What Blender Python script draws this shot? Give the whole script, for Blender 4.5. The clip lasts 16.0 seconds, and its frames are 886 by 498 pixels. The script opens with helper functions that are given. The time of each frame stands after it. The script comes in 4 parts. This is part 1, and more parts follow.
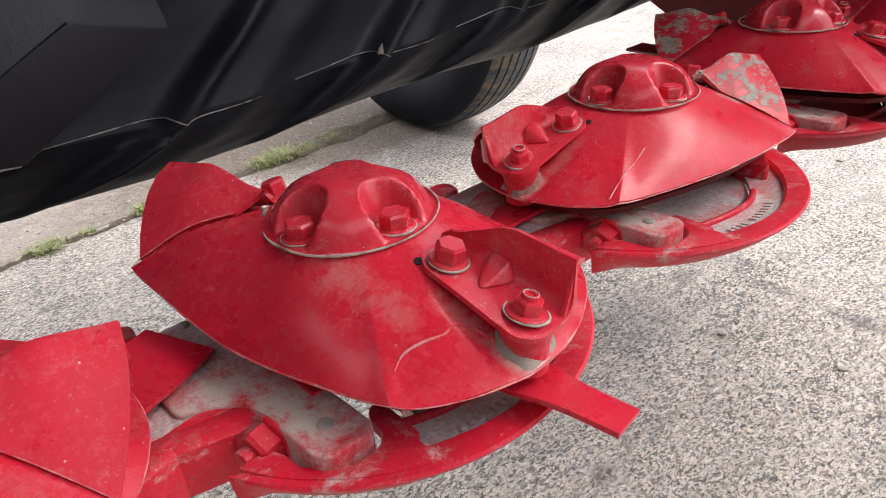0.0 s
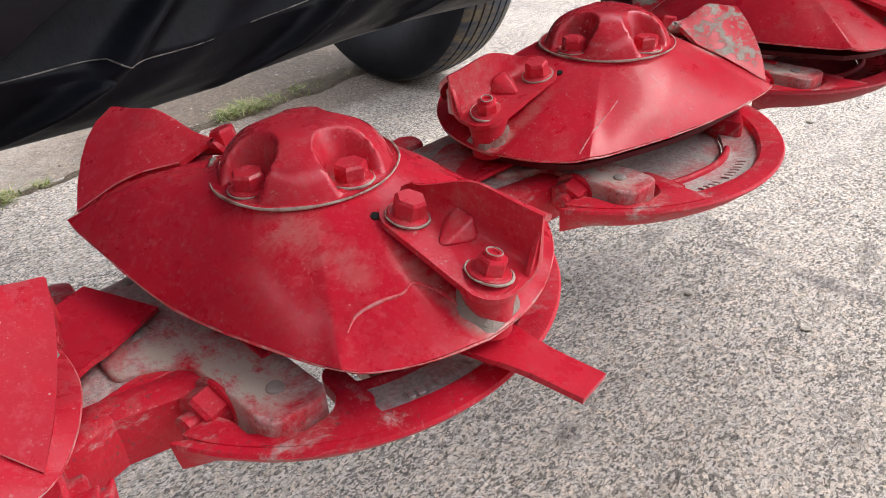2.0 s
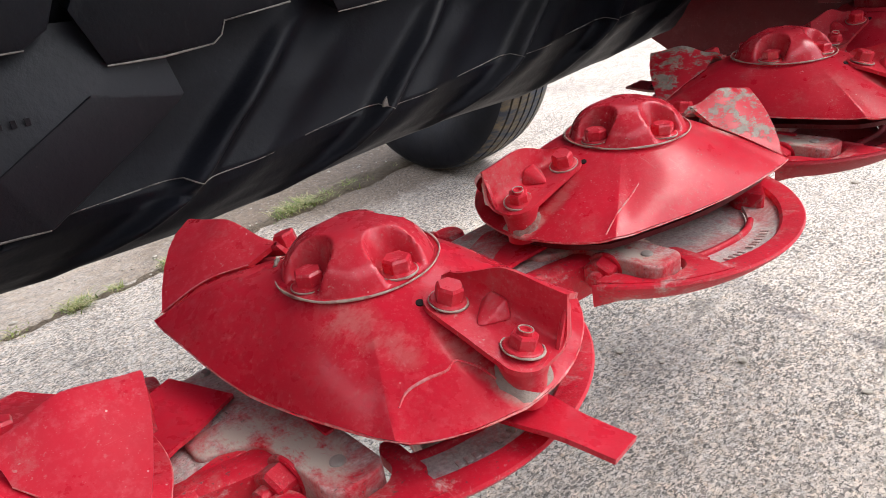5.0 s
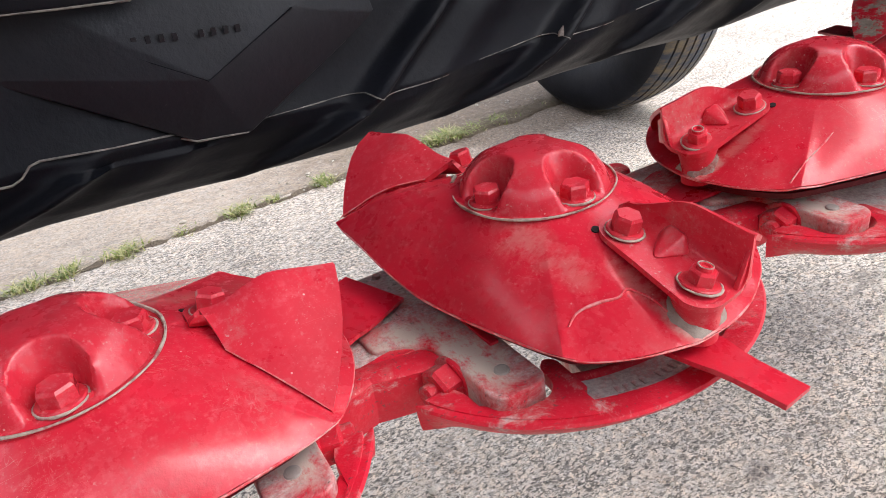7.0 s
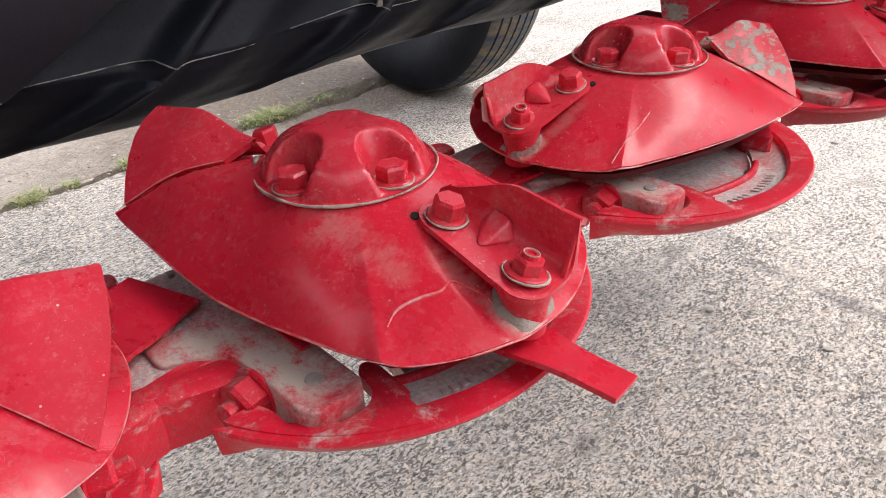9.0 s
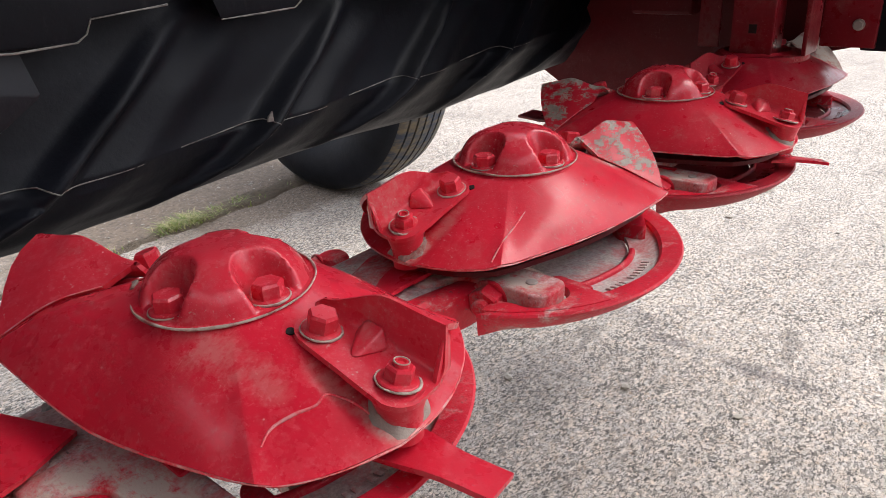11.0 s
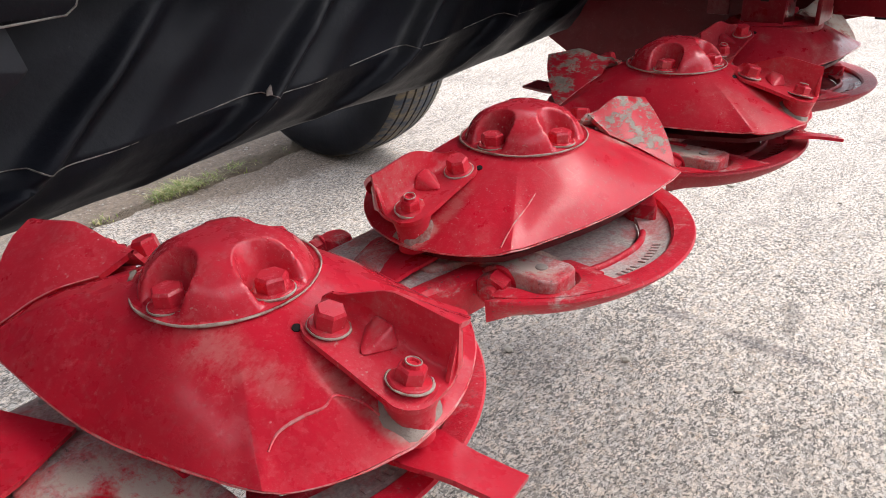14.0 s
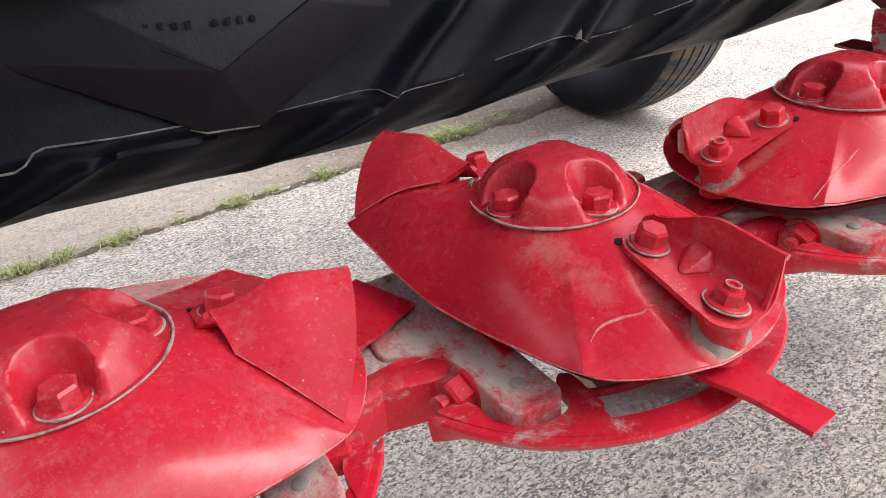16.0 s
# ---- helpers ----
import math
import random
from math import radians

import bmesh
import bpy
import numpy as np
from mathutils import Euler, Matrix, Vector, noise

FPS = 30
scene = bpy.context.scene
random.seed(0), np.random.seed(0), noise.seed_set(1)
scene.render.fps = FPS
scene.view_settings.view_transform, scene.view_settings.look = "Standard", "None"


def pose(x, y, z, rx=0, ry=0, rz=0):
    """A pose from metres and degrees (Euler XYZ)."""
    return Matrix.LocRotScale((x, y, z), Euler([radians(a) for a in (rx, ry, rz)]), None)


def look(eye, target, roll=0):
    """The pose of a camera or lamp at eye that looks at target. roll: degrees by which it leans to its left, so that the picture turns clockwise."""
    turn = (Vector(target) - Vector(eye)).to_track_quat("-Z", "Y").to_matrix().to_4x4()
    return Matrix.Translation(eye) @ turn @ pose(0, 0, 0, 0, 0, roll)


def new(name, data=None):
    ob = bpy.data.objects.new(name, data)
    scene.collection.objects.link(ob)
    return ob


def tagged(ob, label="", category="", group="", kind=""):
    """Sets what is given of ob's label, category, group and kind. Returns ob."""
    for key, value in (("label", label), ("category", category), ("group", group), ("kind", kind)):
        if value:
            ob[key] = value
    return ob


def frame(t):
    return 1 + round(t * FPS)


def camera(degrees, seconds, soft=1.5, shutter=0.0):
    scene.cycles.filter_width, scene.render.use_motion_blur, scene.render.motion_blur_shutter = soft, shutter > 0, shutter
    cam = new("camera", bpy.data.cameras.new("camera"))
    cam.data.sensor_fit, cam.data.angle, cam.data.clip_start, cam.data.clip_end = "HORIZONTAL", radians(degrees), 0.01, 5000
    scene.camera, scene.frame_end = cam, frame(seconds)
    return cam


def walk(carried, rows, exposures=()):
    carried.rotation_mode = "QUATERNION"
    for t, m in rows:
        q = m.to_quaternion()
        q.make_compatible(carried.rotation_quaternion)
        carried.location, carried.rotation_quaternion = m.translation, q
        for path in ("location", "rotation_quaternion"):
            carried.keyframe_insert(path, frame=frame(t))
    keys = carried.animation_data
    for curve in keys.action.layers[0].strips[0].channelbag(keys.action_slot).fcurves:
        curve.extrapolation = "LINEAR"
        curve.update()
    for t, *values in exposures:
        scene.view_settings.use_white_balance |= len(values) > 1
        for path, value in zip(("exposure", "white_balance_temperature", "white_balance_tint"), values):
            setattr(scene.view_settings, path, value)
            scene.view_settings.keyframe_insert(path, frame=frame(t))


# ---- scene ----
cam = camera(63.6, 16.0, soft=0.5)
PATH = [
    (0, (-0.183, -0.359, 0.998), (0.946, 0.986, 0.042), -5.5),
    (0.5, (-0.185, -0.38, 0.987), (1.026, 0.864, -0.005), -3.6),
    (1, (-0.178, -0.327, 0.97), (0.95, 0.855, -0.184), -1.4),
    (1.5, (-0.168, -0.32, 0.985), (0.963, 0.923, -0.1), -3.9),
    (2, (-0.16, -0.344, 0.98), (0.983, 0.907, -0.083), -3.7),
    (2.5, (-0.192, -0.372, 0.983), (0.85, 1.007, -0.023), -4.3),
    (3, (-0.208, -0.377, 0.998), (0.817, 1.06, 0.058), -5.3),
    (3.5, (-0.212, -0.387, 0.997), (0.79, 1.065, 0.055), -4.9),
    (3.7, (-0.22, -0.402, 1.004), (0.806, 1.052, 0.092), -4.9),
    (5.8, (-0.17, -0.39, 1.02), (0.97, 1.02, 0.176), -10.3),
    (5.9, (-0.174, -0.391, 1.022), (0.888, 1.075, 0.171), -10.8),
    (6, (-0.186, -0.393, 1.018), (0.832, 1.109, 0.177), -10.9),
    (6.5, (-0.225, -0.389, 1.017), (0.634, 1.201, 0.161), -8.6),
    (7, (-0.23, -0.386, 1.009), (0.547, 1.194, 0.062), -8.5),
    (7.5, (-0.188, -0.364, 0.993), (0.623, 1.122, -0.072), -9.6),
    (8, (-0.184, -0.356, 0.991), (0.73, 1.097, -0.035), -8.5),
    (8.5, (-0.183, -0.347, 0.984), (0.805, 1.027, -0.082), -5.2),
    (9, (-0.182, -0.345, 0.98), (0.943, 0.949, -0.05), -2.8),
    (9.5, (-0.158, -0.342, 0.98), (1.136, 0.797, -0.035), -2.4),
    (9.8, (-0.177, -0.347, 0.982), (1.155, 0.844, 0.084), -2.0),
    (10, (-0.187, -0.364, 1.03), (1.116, 0.892, 0.18), -1.0),
    (10.2, (-0.162, -0.375, 1.001), (1.166, 0.893, 0.209), -2.6),
    (12.3, (-0.153, -0.388, 1.004), (1.178, 0.819, 0.124), -3.8),
    (12.5, (-0.149, -0.381, 1.008), (1.156, 0.846, 0.119), -3.1),
    (13, (-0.148, -0.385, 1.003), (1.182, 0.819, 0.119), -3.0),
    (13.5, (-0.148, -0.355, 0.995), (1.13, 0.861, 0.052), -1.9),
    (14, (-0.142, -0.356, 1.012), (1.172, 0.841, 0.094), -3.4),
    (14.5, (-0.147, -0.383, 1.01), (1.152, 0.843, 0.11), -5.3),
    (15, (-0.163, -0.392, 1.003), (1.064, 0.904, 0.101), -5.3),
    (15.5, (-0.197, -0.379, 1.01), (0.741, 1.113, 0.065), -8.0),
    (16, (-0.237, -0.36, 1.01), (0.553, 1.208, 0.051), -6.1),
]
walk(cam, [(t, look(eye, target, roll)) for t, eye, target, roll in PATH], exposures=[(0.0, 0.14), (1.0, 0.0), (2.0, -0.04), (2.7, 0.02), (3.5, 0.18), (6.0, 0.17), (7.0, 0.36), (8.5, 0.30), (9.0, 0.19), (9.5, 0.16), (10.0, -0.1), (12.5, 0.06), (15.0, 0.04), (16.0, 0.23)])

# world: soft overcast daylight
SUN_EL, SUN_ROT = radians(50), radians(126)
world = bpy.data.worlds.new("world")
scene.world = world
world.use_nodes = True
wn = world.node_tree
sky = wn.nodes.new("ShaderNodeTexSky")
sky.sky_type, sky.sun_disc, sky.sun_elevation, sky.sun_rotation = "NISHITA", False, SUN_EL, SUN_ROT
sky.air_density, sky.dust_density, sky.ozone_density = 1.0, 6.0, 1.0
haze = wn.nodes.new("ShaderNodeHueSaturation")
haze.inputs["Saturation"].default_value = 0.25
wn.links.new(sky.outputs[0], haze.inputs["Color"])
cloud = wn.nodes.new("ShaderNodeMix")
cloud.data_type = "RGBA"
cloud.inputs[0].default_value = 0.72
cloud.inputs[7].default_value = (7.25, 7.5, 8.5, 1)
wn.links.new(haze.outputs[0], cloud.inputs[6])
wn.links.new(cloud.outputs[2], wn.nodes["Background"].inputs[0])
wn.nodes["Background"].inputs[1].default_value = 0.28
sun = new("sun", bpy.data.lights.new("sun", "SUN"))
sun.data.energy, sun.data.angle, sun.data.color = 1.95, radians(34), (1.0, 0.965, 0.94)
sun.matrix_world = look((math.sin(SUN_ROT) * 5, math.cos(SUN_ROT) * 5, 8), (0, 0, 0))


# ---- materials ----
class Shader:
    """Small helper that strings procedural nodes together."""

    def __init__(self, name):
        self.mat = bpy.data.materials.new(name)
        self.mat.use_nodes = True
        self.t = self.mat.node_tree
        self.p = self.t.nodes["Principled BSDF"]
        tc = self.t.nodes.new("ShaderNodeTexCoord")
        self.co = tc.outputs["Object"]
        self.gen = tc.outputs["Generated"]

    def link(self, a, b):
        self.t.links.new(a, b)

    def noise(self, scale, detail=4.0, rough=0.6, stretch=None, shift=None, dist=0.0):
        n = self.t.nodes.new("ShaderNodeTexNoise")
        n.inputs["Scale"].default_value, n.inputs["Detail"].default_value = scale, detail
        n.inputs["Roughness"].default_value, n.inputs["Distortion"].default_value = rough, dist
        m = self.t.nodes.new("ShaderNodeMapping")
        m.inputs["Scale"].default_value = stretch or (1, 1, 1)
        m.inputs["Location"].default_value = shift or (0, 0, 0)
        self.link(self.co, m.inputs["Vector"])
        self.link(m.outputs[0], n.inputs["Vector"])
        return n.outputs["Fac"]

    def voronoi(self, scale, feature="F1", out="Distance"):
        n = self.t.nodes.new("ShaderNodeTexVoronoi")
        n.feature = feature
        n.inputs["Scale"].default_value = scale
        self.link(self.co, n.inputs["Vector"])
        return n.outputs[out]

    def ramp(self, fac, stops):
        r = self.t.nodes.new("ShaderNodeValToRGB")
        while len(r.color_ramp.elements) < len(stops):
            r.color_ramp.elements.new(0.5)
        for e, (pos, col) in zip(r.color_ramp.elements, stops):
            e.position = pos
            e.color = (*col, 1) if isinstance(col, tuple) else (col, col, col, 1)
        self.link(fac, r.inputs[0])
        return r.outputs[0]

    def mix(self, fac, a, b, mode="MIX"):
        n = self.t.nodes.new("ShaderNodeMix")
        n.data_type, n.blend_type = "RGBA", mode
        for sock, v in ((n.inputs[0], fac), (n.inputs[6], a), (n.inputs[7], b)):
            if isinstance(v, (int, float)):
                sock.default_value = v if sock.type == "VALUE" else (v, v, v, 1)
            elif isinstance(v, tuple):
                sock.default_value = (*v, 1)
            else:
                self.link(v, sock)
        return n.outputs[2]

    def math(self, op, a, b):
        n = self.t.nodes.new("ShaderNodeMath")
        n.operation = op
        for sock, v in zip(n.inputs, (a, b)):
            if isinstance(v, (int, float)):
                sock.default_value = v
            else:
                self.link(v, sock)
        return n.outputs[0]

    def up(self, lo=0.3, hi=0.9):
        """How far a surface faces up: where dust settles."""
        g = self.t.nodes.new("ShaderNodeNewGeometry")
        s = self.t.nodes.new("ShaderNodeSeparateXYZ")
        self.link(g.outputs["Normal"], s.inputs[0])
        return self.ramp(s.outputs["Z"], [(lo, 0.0), (hi, 1.0)])

    def bump(self, height, strength, distance):
        b = self.t.nodes.new("ShaderNodeBump")
        b.inputs["Strength"].default_value, b.inputs["Distance"].default_value = strength, distance
        self.link(height, b.inputs["Height"])
        if self.p.inputs["Normal"].links:
            self.link(self.p.inputs["Normal"].links[0].from_socket, b.inputs["Normal"])
        self.link(b.outputs[0], self.p.inputs["Normal"])

    def base(self, col, rough, metal=0.0, coat=0.0):
        for key, v in (("Base Color", col), ("Roughness", rough), ("Metallic", metal), ("Coat Weight", coat)):
            if isinstance(v, (int, float)):
                self.p.inputs[key].default_value = v
            elif isinstance(v, tuple):
                self.p.inputs[key].default_value = (*v, 1)
            else:
                self.link(v, self.p.inputs[key])
        return self.mat


RED, RED_DEEP = (0.69, 0.009, 0.035), (0.50, 0.006, 0.023)
DUST, GRIME = (0.44, 0.37, 0.31), (0.10, 0.075, 0.065)


def paint(name, dust=0.25, chips=0.3, grey=0.0, gloss=0.3, shift=0.0, patches=(), shade=1.0, coat=0.35, veil=0.02):
    """Old red machine paint: uneven gloss, settled dust, small chips; grey: how much dust has caked on it."""
    s = Shader(name)
    where = (shift, shift * 0.7, 0)
    # A factor below 1 puts missing shade into the red itself.
    body = s.mix(s.ramp(s.noise(7, 5, shift=where), [(0.35, 0.0), (0.7, 1.0)]), tuple(c * shade for c in RED), tuple(c * shade for c in RED_DEEP))
    film = s.ramp(s.noise(18, 12, 0.78, shift=where), [(0.54, 0.0), (0.70, 1.0)])
    film = s.math("MULTIPLY", film, dust)
    # Pink tint and mottle: a film of dust, plus sky sheen put into colour.
    haze = s.math("MULTIPLY", s.ramp(s.noise(5, 7, 0.65, shift=where), [(0.25, 0.3), (0.70, 1.0)]), veil)
    body = s.mix(haze, body, (0.66, 0.24, 0.25))
    mottle = s.ramp(s.noise(130, 5, 0.7, shift=where), [(0.50, 0.0), (0.64, 1.0)])
    mottle = s.math("MULTIPLY", mottle, s.ramp(s.noise(13, 6, 0.7, shift=where), [(0.38, 0.15), (0.62, 1.0)]))
    body = s.mix(s.math("MULTIPLY", mottle, min(0.4, 0.10 + veil * 2.2) * shade), body, (0.74, 0.20, 0.22))
    col = s.mix(film, body, DUST)
    specks = s.ramp(s.noise(260, 3, 0.6), [(0.62, 0.0), (0.72, 1.0)])
    patchy = s.ramp(s.noise(22, 4, shift=where), [(0.42, 0.0), (0.62, 1.0)])
    col = s.mix(s.math("MULTIPLY", s.math("MULTIPLY", specks, patchy), chips * 0.6), col, (0.55, 0.40, 0.35))
    fine = s.ramp(s.noise(620, 2, 0.5), [(0.68, 0.0), (0.74, 1.0)])
    col = s.mix(s.math("MULTIPLY", fine, chips * 0.3), col, (0.60, 0.42, 0.38))
    dots = s.ramp(s.voronoi(95), [(0.055, 1.0), (0.085, 0.0)])
    sparse = s.ramp(s.noise(35, 3, shift=where), [(0.55, 0.0), (0.60, 1.0)])
    col = s.mix(s.math("MULTIPLY", s.math("MULTIPLY", dots, sparse), chips * 0.9), col, (0.72, 0.58, 0.52))
    for turn, amount in (((6, 90, 30), 0.5), ((70, 9, 30), 0.4)):
        hair = s.ramp(s.noise(1.0, 3, 0.5, stretch=turn, shift=where, dist=1.5), [(0.495, 0.0), (0.5, 1.0), (0.505, 0.0)])
        hair = s.math("MULTIPLY", hair, s.ramp(s.noise(14, 3, shift=(shift + 9, 0, 0)), [(0.55, 0.0), (0.62, 1.0)]))
        col = s.mix(s.math("MULTIPLY", hair, amount * min(1, chips * 1.5)), col, (0.62, 0.30, 0.27))
    chip = s.ramp(s.noise(70, 6, 0.7, shift=where), [(0.70, 0.0), (0.725, 1.0)])
    col = s.mix(s.math("MULTIPLY", chip, chips), col, (0.50, 0.44, 0.38))
    if grey:
        cake = s.ramp(s.noise(15, 12, 0.8, shift=where, dist=0.4), [(0.64 - 0.34 * grey, 0.0), (0.74 - 0.22 * grey, 1.0)])
        grain = s.mix(s.ramp(s.noise(260, 4, 0.7), [(0.35, 0.0), (0.65, 1.0)]), (0.38, 0.31, 0.29) if grey < 0.95 else (0.42, 0.36, 0.34), (0.66, 0.60, 0.56))
        grain = s.mix(s.math("MULTIPLY", s.ramp(s.noise(24, 6, 0.7, shift=where), [(0.45, 0.0), (0.65, 1.0)]), 0.55 if grey < 0.95 else 0.2), grain, (0.36, 0.10, 0.10))
        col = s.mix(cake, col, grain)
        pores = s.ramp(s.noise(230, 4, 0.7), [(0.33, 1.0), (0.39, 0.0)])
        col = s.mix(s.math("MULTIPLY", pores, 0.75 if grey < 0.95 else 0.2), col, GRIME)
        rough = s.math("ADD", s.math("MULTIPLY", cake, 0.5), gloss + 0.05)
    else:
        rough = s.math("ADD", s.math("MULTIPLY", film, 0.9), s.math("MULTIPLY", s.noise(40, 5), gloss * 1.7))
    for px, py, rx, ry, amount in patches:
        mp = s.t.nodes.new("ShaderNodeMapping")
        mp.inputs["Scale"].default_value, mp.inputs["Location"].default_value = (1 / rx, 1 / ry, 0), (-px / rx, -py / ry, 0)
        ball = s.t.nodes.new("ShaderNodeTexGradient")
        ball.gradient_type = "SPHERICAL"
        s.link(s.co, mp.inputs["Vector"])
        s.link(mp.outputs[0], ball.inputs[0])
        ragged = s.math("MULTIPLY", ball.outputs[1], s.ramp(s.noise(75, 9, 0.75, stretch=(1, 0.5, 1)), [(0.36, 0.0), (0.60, 1.0)]))
        smear = s.ramp(ragged, [(0.08, 0.0), (0.5, 1.0)])
        col = s.mix(s.math("MULTIPLY", smear, amount), col, (0.58, 0.49, 0.42))
    s.bump(s.noise(9, 2), 0.12, 0.006)
    s.bump(s.noise(420, 3), 0.14, 0.0012 if not grey else 0.004)
    s.p.inputs["Specular IOR Level"].default_value = 0.27
    s.p.inputs["Coat Roughness"].default_value = 0.14
    s.p.inputs["Coat IOR"].default_value = 1.55
    return s.base(col, rough, 0.0, coat if not grey else 0.0)


def cover_dust(hand):
    """Dust lying round the two spacers of a cover."""
    return [(e * u, e * v * hand, rx, ry, a) for e in (1, -1) for u, v, rx, ry, a in ((0.180, -0.022, 0.030, 0.022, 0.6), (0.145, -0.030, 0.050, 0.016, 0.22))]


PAINT_SMEAR = paint("red_paint_smeared", 0.09, 0.35, gloss=0.33, coat=0.26, veil=0.05, patches=[(0.056, -0.066, 0.040, 0.026, 0.20), (0.100, -0.060, 0.030, 0.020, 0.15)] + cover_dust(1))
PAINT_FLAKED = paint("red_paint_flaked", 0.14, 0.8, gloss=0.45, coat=0.18, shift=2.0, patches=[(-0.105, 0.057, 0.034, 0.016, 0.9), (-0.165, 0.07, 0.03, 0.02, 0.9)] + cover_dust(-1))
PAINT_B = paint("red_paint_pinkish", 0.20, 0.55, gloss=0.30, shift=3.1, coat=0.3, patches=cover_dust(-1), veil=0.08)
PAINT_C = paint("red_paint_matt", 0.20, 0.55, gloss=0.45, shift=6.6, coat=0.15, patches=cover_dust(1))
PAINT_CAP = paint("red_paint_cap", 0.18, 0.9, gloss=0.30, veil=0.11, shift=5.3)
PAINT_LIFT = paint("red_paint_scuffed", 0.34, 0.9, gloss=0.42, shift=8.7, coat=0.2, veil=0.09)
PAINT_FRESH = paint("red_paint_bright", 0.06, 0.25, gloss=0.36, shift=12.0)
PAINT_RIM = paint("red_paint_rim", 0.34, 0.6, grey=0.30, gloss=0.38, shift=15.0)
PAINT_STRUT = paint("red_paint_strut", 0.4, 0.6, grey=0.16, gloss=0.35, shift=18.0)
PAINT_BAR = paint("red_paint_caked", 0.5, 0.5, grey=0.94, gloss=0.5, shift=21.0)
PAINT_ARM = paint("red_paint_half_caked", 0.5, 0.5, grey=0.62, gloss=0.45, shift=27.0, patches=[(-0.122, -0.060, 0.034, 0.075, 1.0), (-0.150, -0.012, 0.060, 0.028, 1.0), (-0.118, -0.095, 0.022, 0.030, 0.8)])
PAINT_DISH = paint("red_paint_greyed", 0.6, 0.4, grey=1.0, gloss=0.5, shift=33.0)
# Same red darkened: the shade over frame and posts is put into colour.
PAINT_DEEP_SHADE = paint("red_paint_deep_shade", 0.05, 0.2, gloss=0.55, shift=41.0, shade=0.15, coat=0.0, veil=0.0)
PAINT_MID_SHADE = paint("red_paint_mid_shade", 0.15, 0.4, gloss=0.4, shift=44.0, shade=0.30, coat=0.1)
# Real brown dust in these two, over red darkened for the post's shade.
PAINT_DUST_SHADE = paint("red_paint_dust_shade", 0.5, 0.4, grey=0.12, gloss=0.45, shift=47.0, shade=0.5)
PAINT_END = paint("red_paint_end_disc", 0.3, 0.4, gloss=0.45, shift=51.0, shade=0.6, patches=[(-0.20, -0.02, 0.16, 0.20, 0.8), (-0.16, -0.09, 0.10, 0.12, 0.7)])
# Shaded copy of the rim paint for the far shoes and end lifter.
PAINT_SHADE = paint("red_paint_soft_shade", 0.3, 0.5, grey=0.10, gloss=0.42, shift=54.0, shade=0.55)


def worn_paint():
    s = Shader("worn_red_paint")
    wear = s.ramp(s.noise(40, 11, 0.80, stretch=(0.7, 1.0, 1.3), dist=0.2), [(0.495, 0.0), (0.535, 1.0)])
    metal = s.mix(s.ramp(s.noise(90, 8, 0.75), [(0.35, 0.0), (0.65, 1.0)]), (0.20, 0.17, 0.14), (0.44, 0.39, 0.33))
    col = s.mix(wear, s.mix(s.noise(9), RED, RED_DEEP), metal)
    s.bump(wear, 0.3, 0.002)
    return s.base(col, s.math("ADD", s.math("MULTIPLY", wear, 0.2), 0.38))


def dust_crust(name, dirt, pale):
    s = Shader(name)
    col = s.mix(s.ramp(s.noise(55, 8, 0.7), [(0.36, 0.0), (0.52, 1.0)]), dirt, pale)
    s.bump(s.noise(200, 4), 0.6, 0.003)
    return s.base(col, 0.9)


def edge_wear():
    s = Shader("worn_edge")
    col = s.mix(s.ramp(s.noise(60, 8, 0.75), [(0.40, 0.0), (0.58, 1.0)]), RED, (0.66, 0.32, 0.30))
    return s.base(col, 0.5)


def dark_rubber(name, lift=0.0, brown=0.0, sheen=0.16):
    s = Shader(name)
    big = s.noise(5, 6, 0.65)
    col = s.mix(s.ramp(big, [(0.35, 0.0), (0.75, 1.0)]), (0.0016 + lift * 0.4, 0.0019 + lift * 0.5, 0.0034 + lift * 0.7), (0.0042 + lift * 0.8, 0.0050 + lift, 0.0090 + lift * 1.4))
    streak = s.ramp(s.noise(30, 8, 0.7, stretch=(1, 1, 0.35)), [(0.62 - 0.2 * brown, 0.0), (0.85 - 0.22 * brown, 1.0)])
    col = s.mix(s.math("MULTIPLY", streak, 0.12 + brown), col, (0.05 + brown * 0.08, 0.055 + brown * 0.05, 0.066))
    specks = s.ramp(s.noise(210, 3), [(0.70, 0.0), (0.76, 1.0)])
    col = s.mix(s.math("MULTIPLY", specks, 0.2), col, (0.12, 0.12, 0.12))
    s.bump(s.noise(60, 5), 0.25, 0.004)
    s.bump(s.noise(380, 3), 0.12, 0.001)
    s.p.inputs["Specular IOR Level"].default_value = sheen
    return s.base(col, s.math("ADD", s.math("MULTIPLY", s.noise(14, 4), 0.30), 0.36))


def pale_flash():
    s = Shader("grey_rubber_edge")
    col = s.mix(s.ramp(s.noise(45, 6, 0.7), [(0.35, 0.0), (0.65, 1.0)]), (0.05, 0.048, 0.046), (0.30, 0.28, 0.25))
    return s.base(col, 0.7)


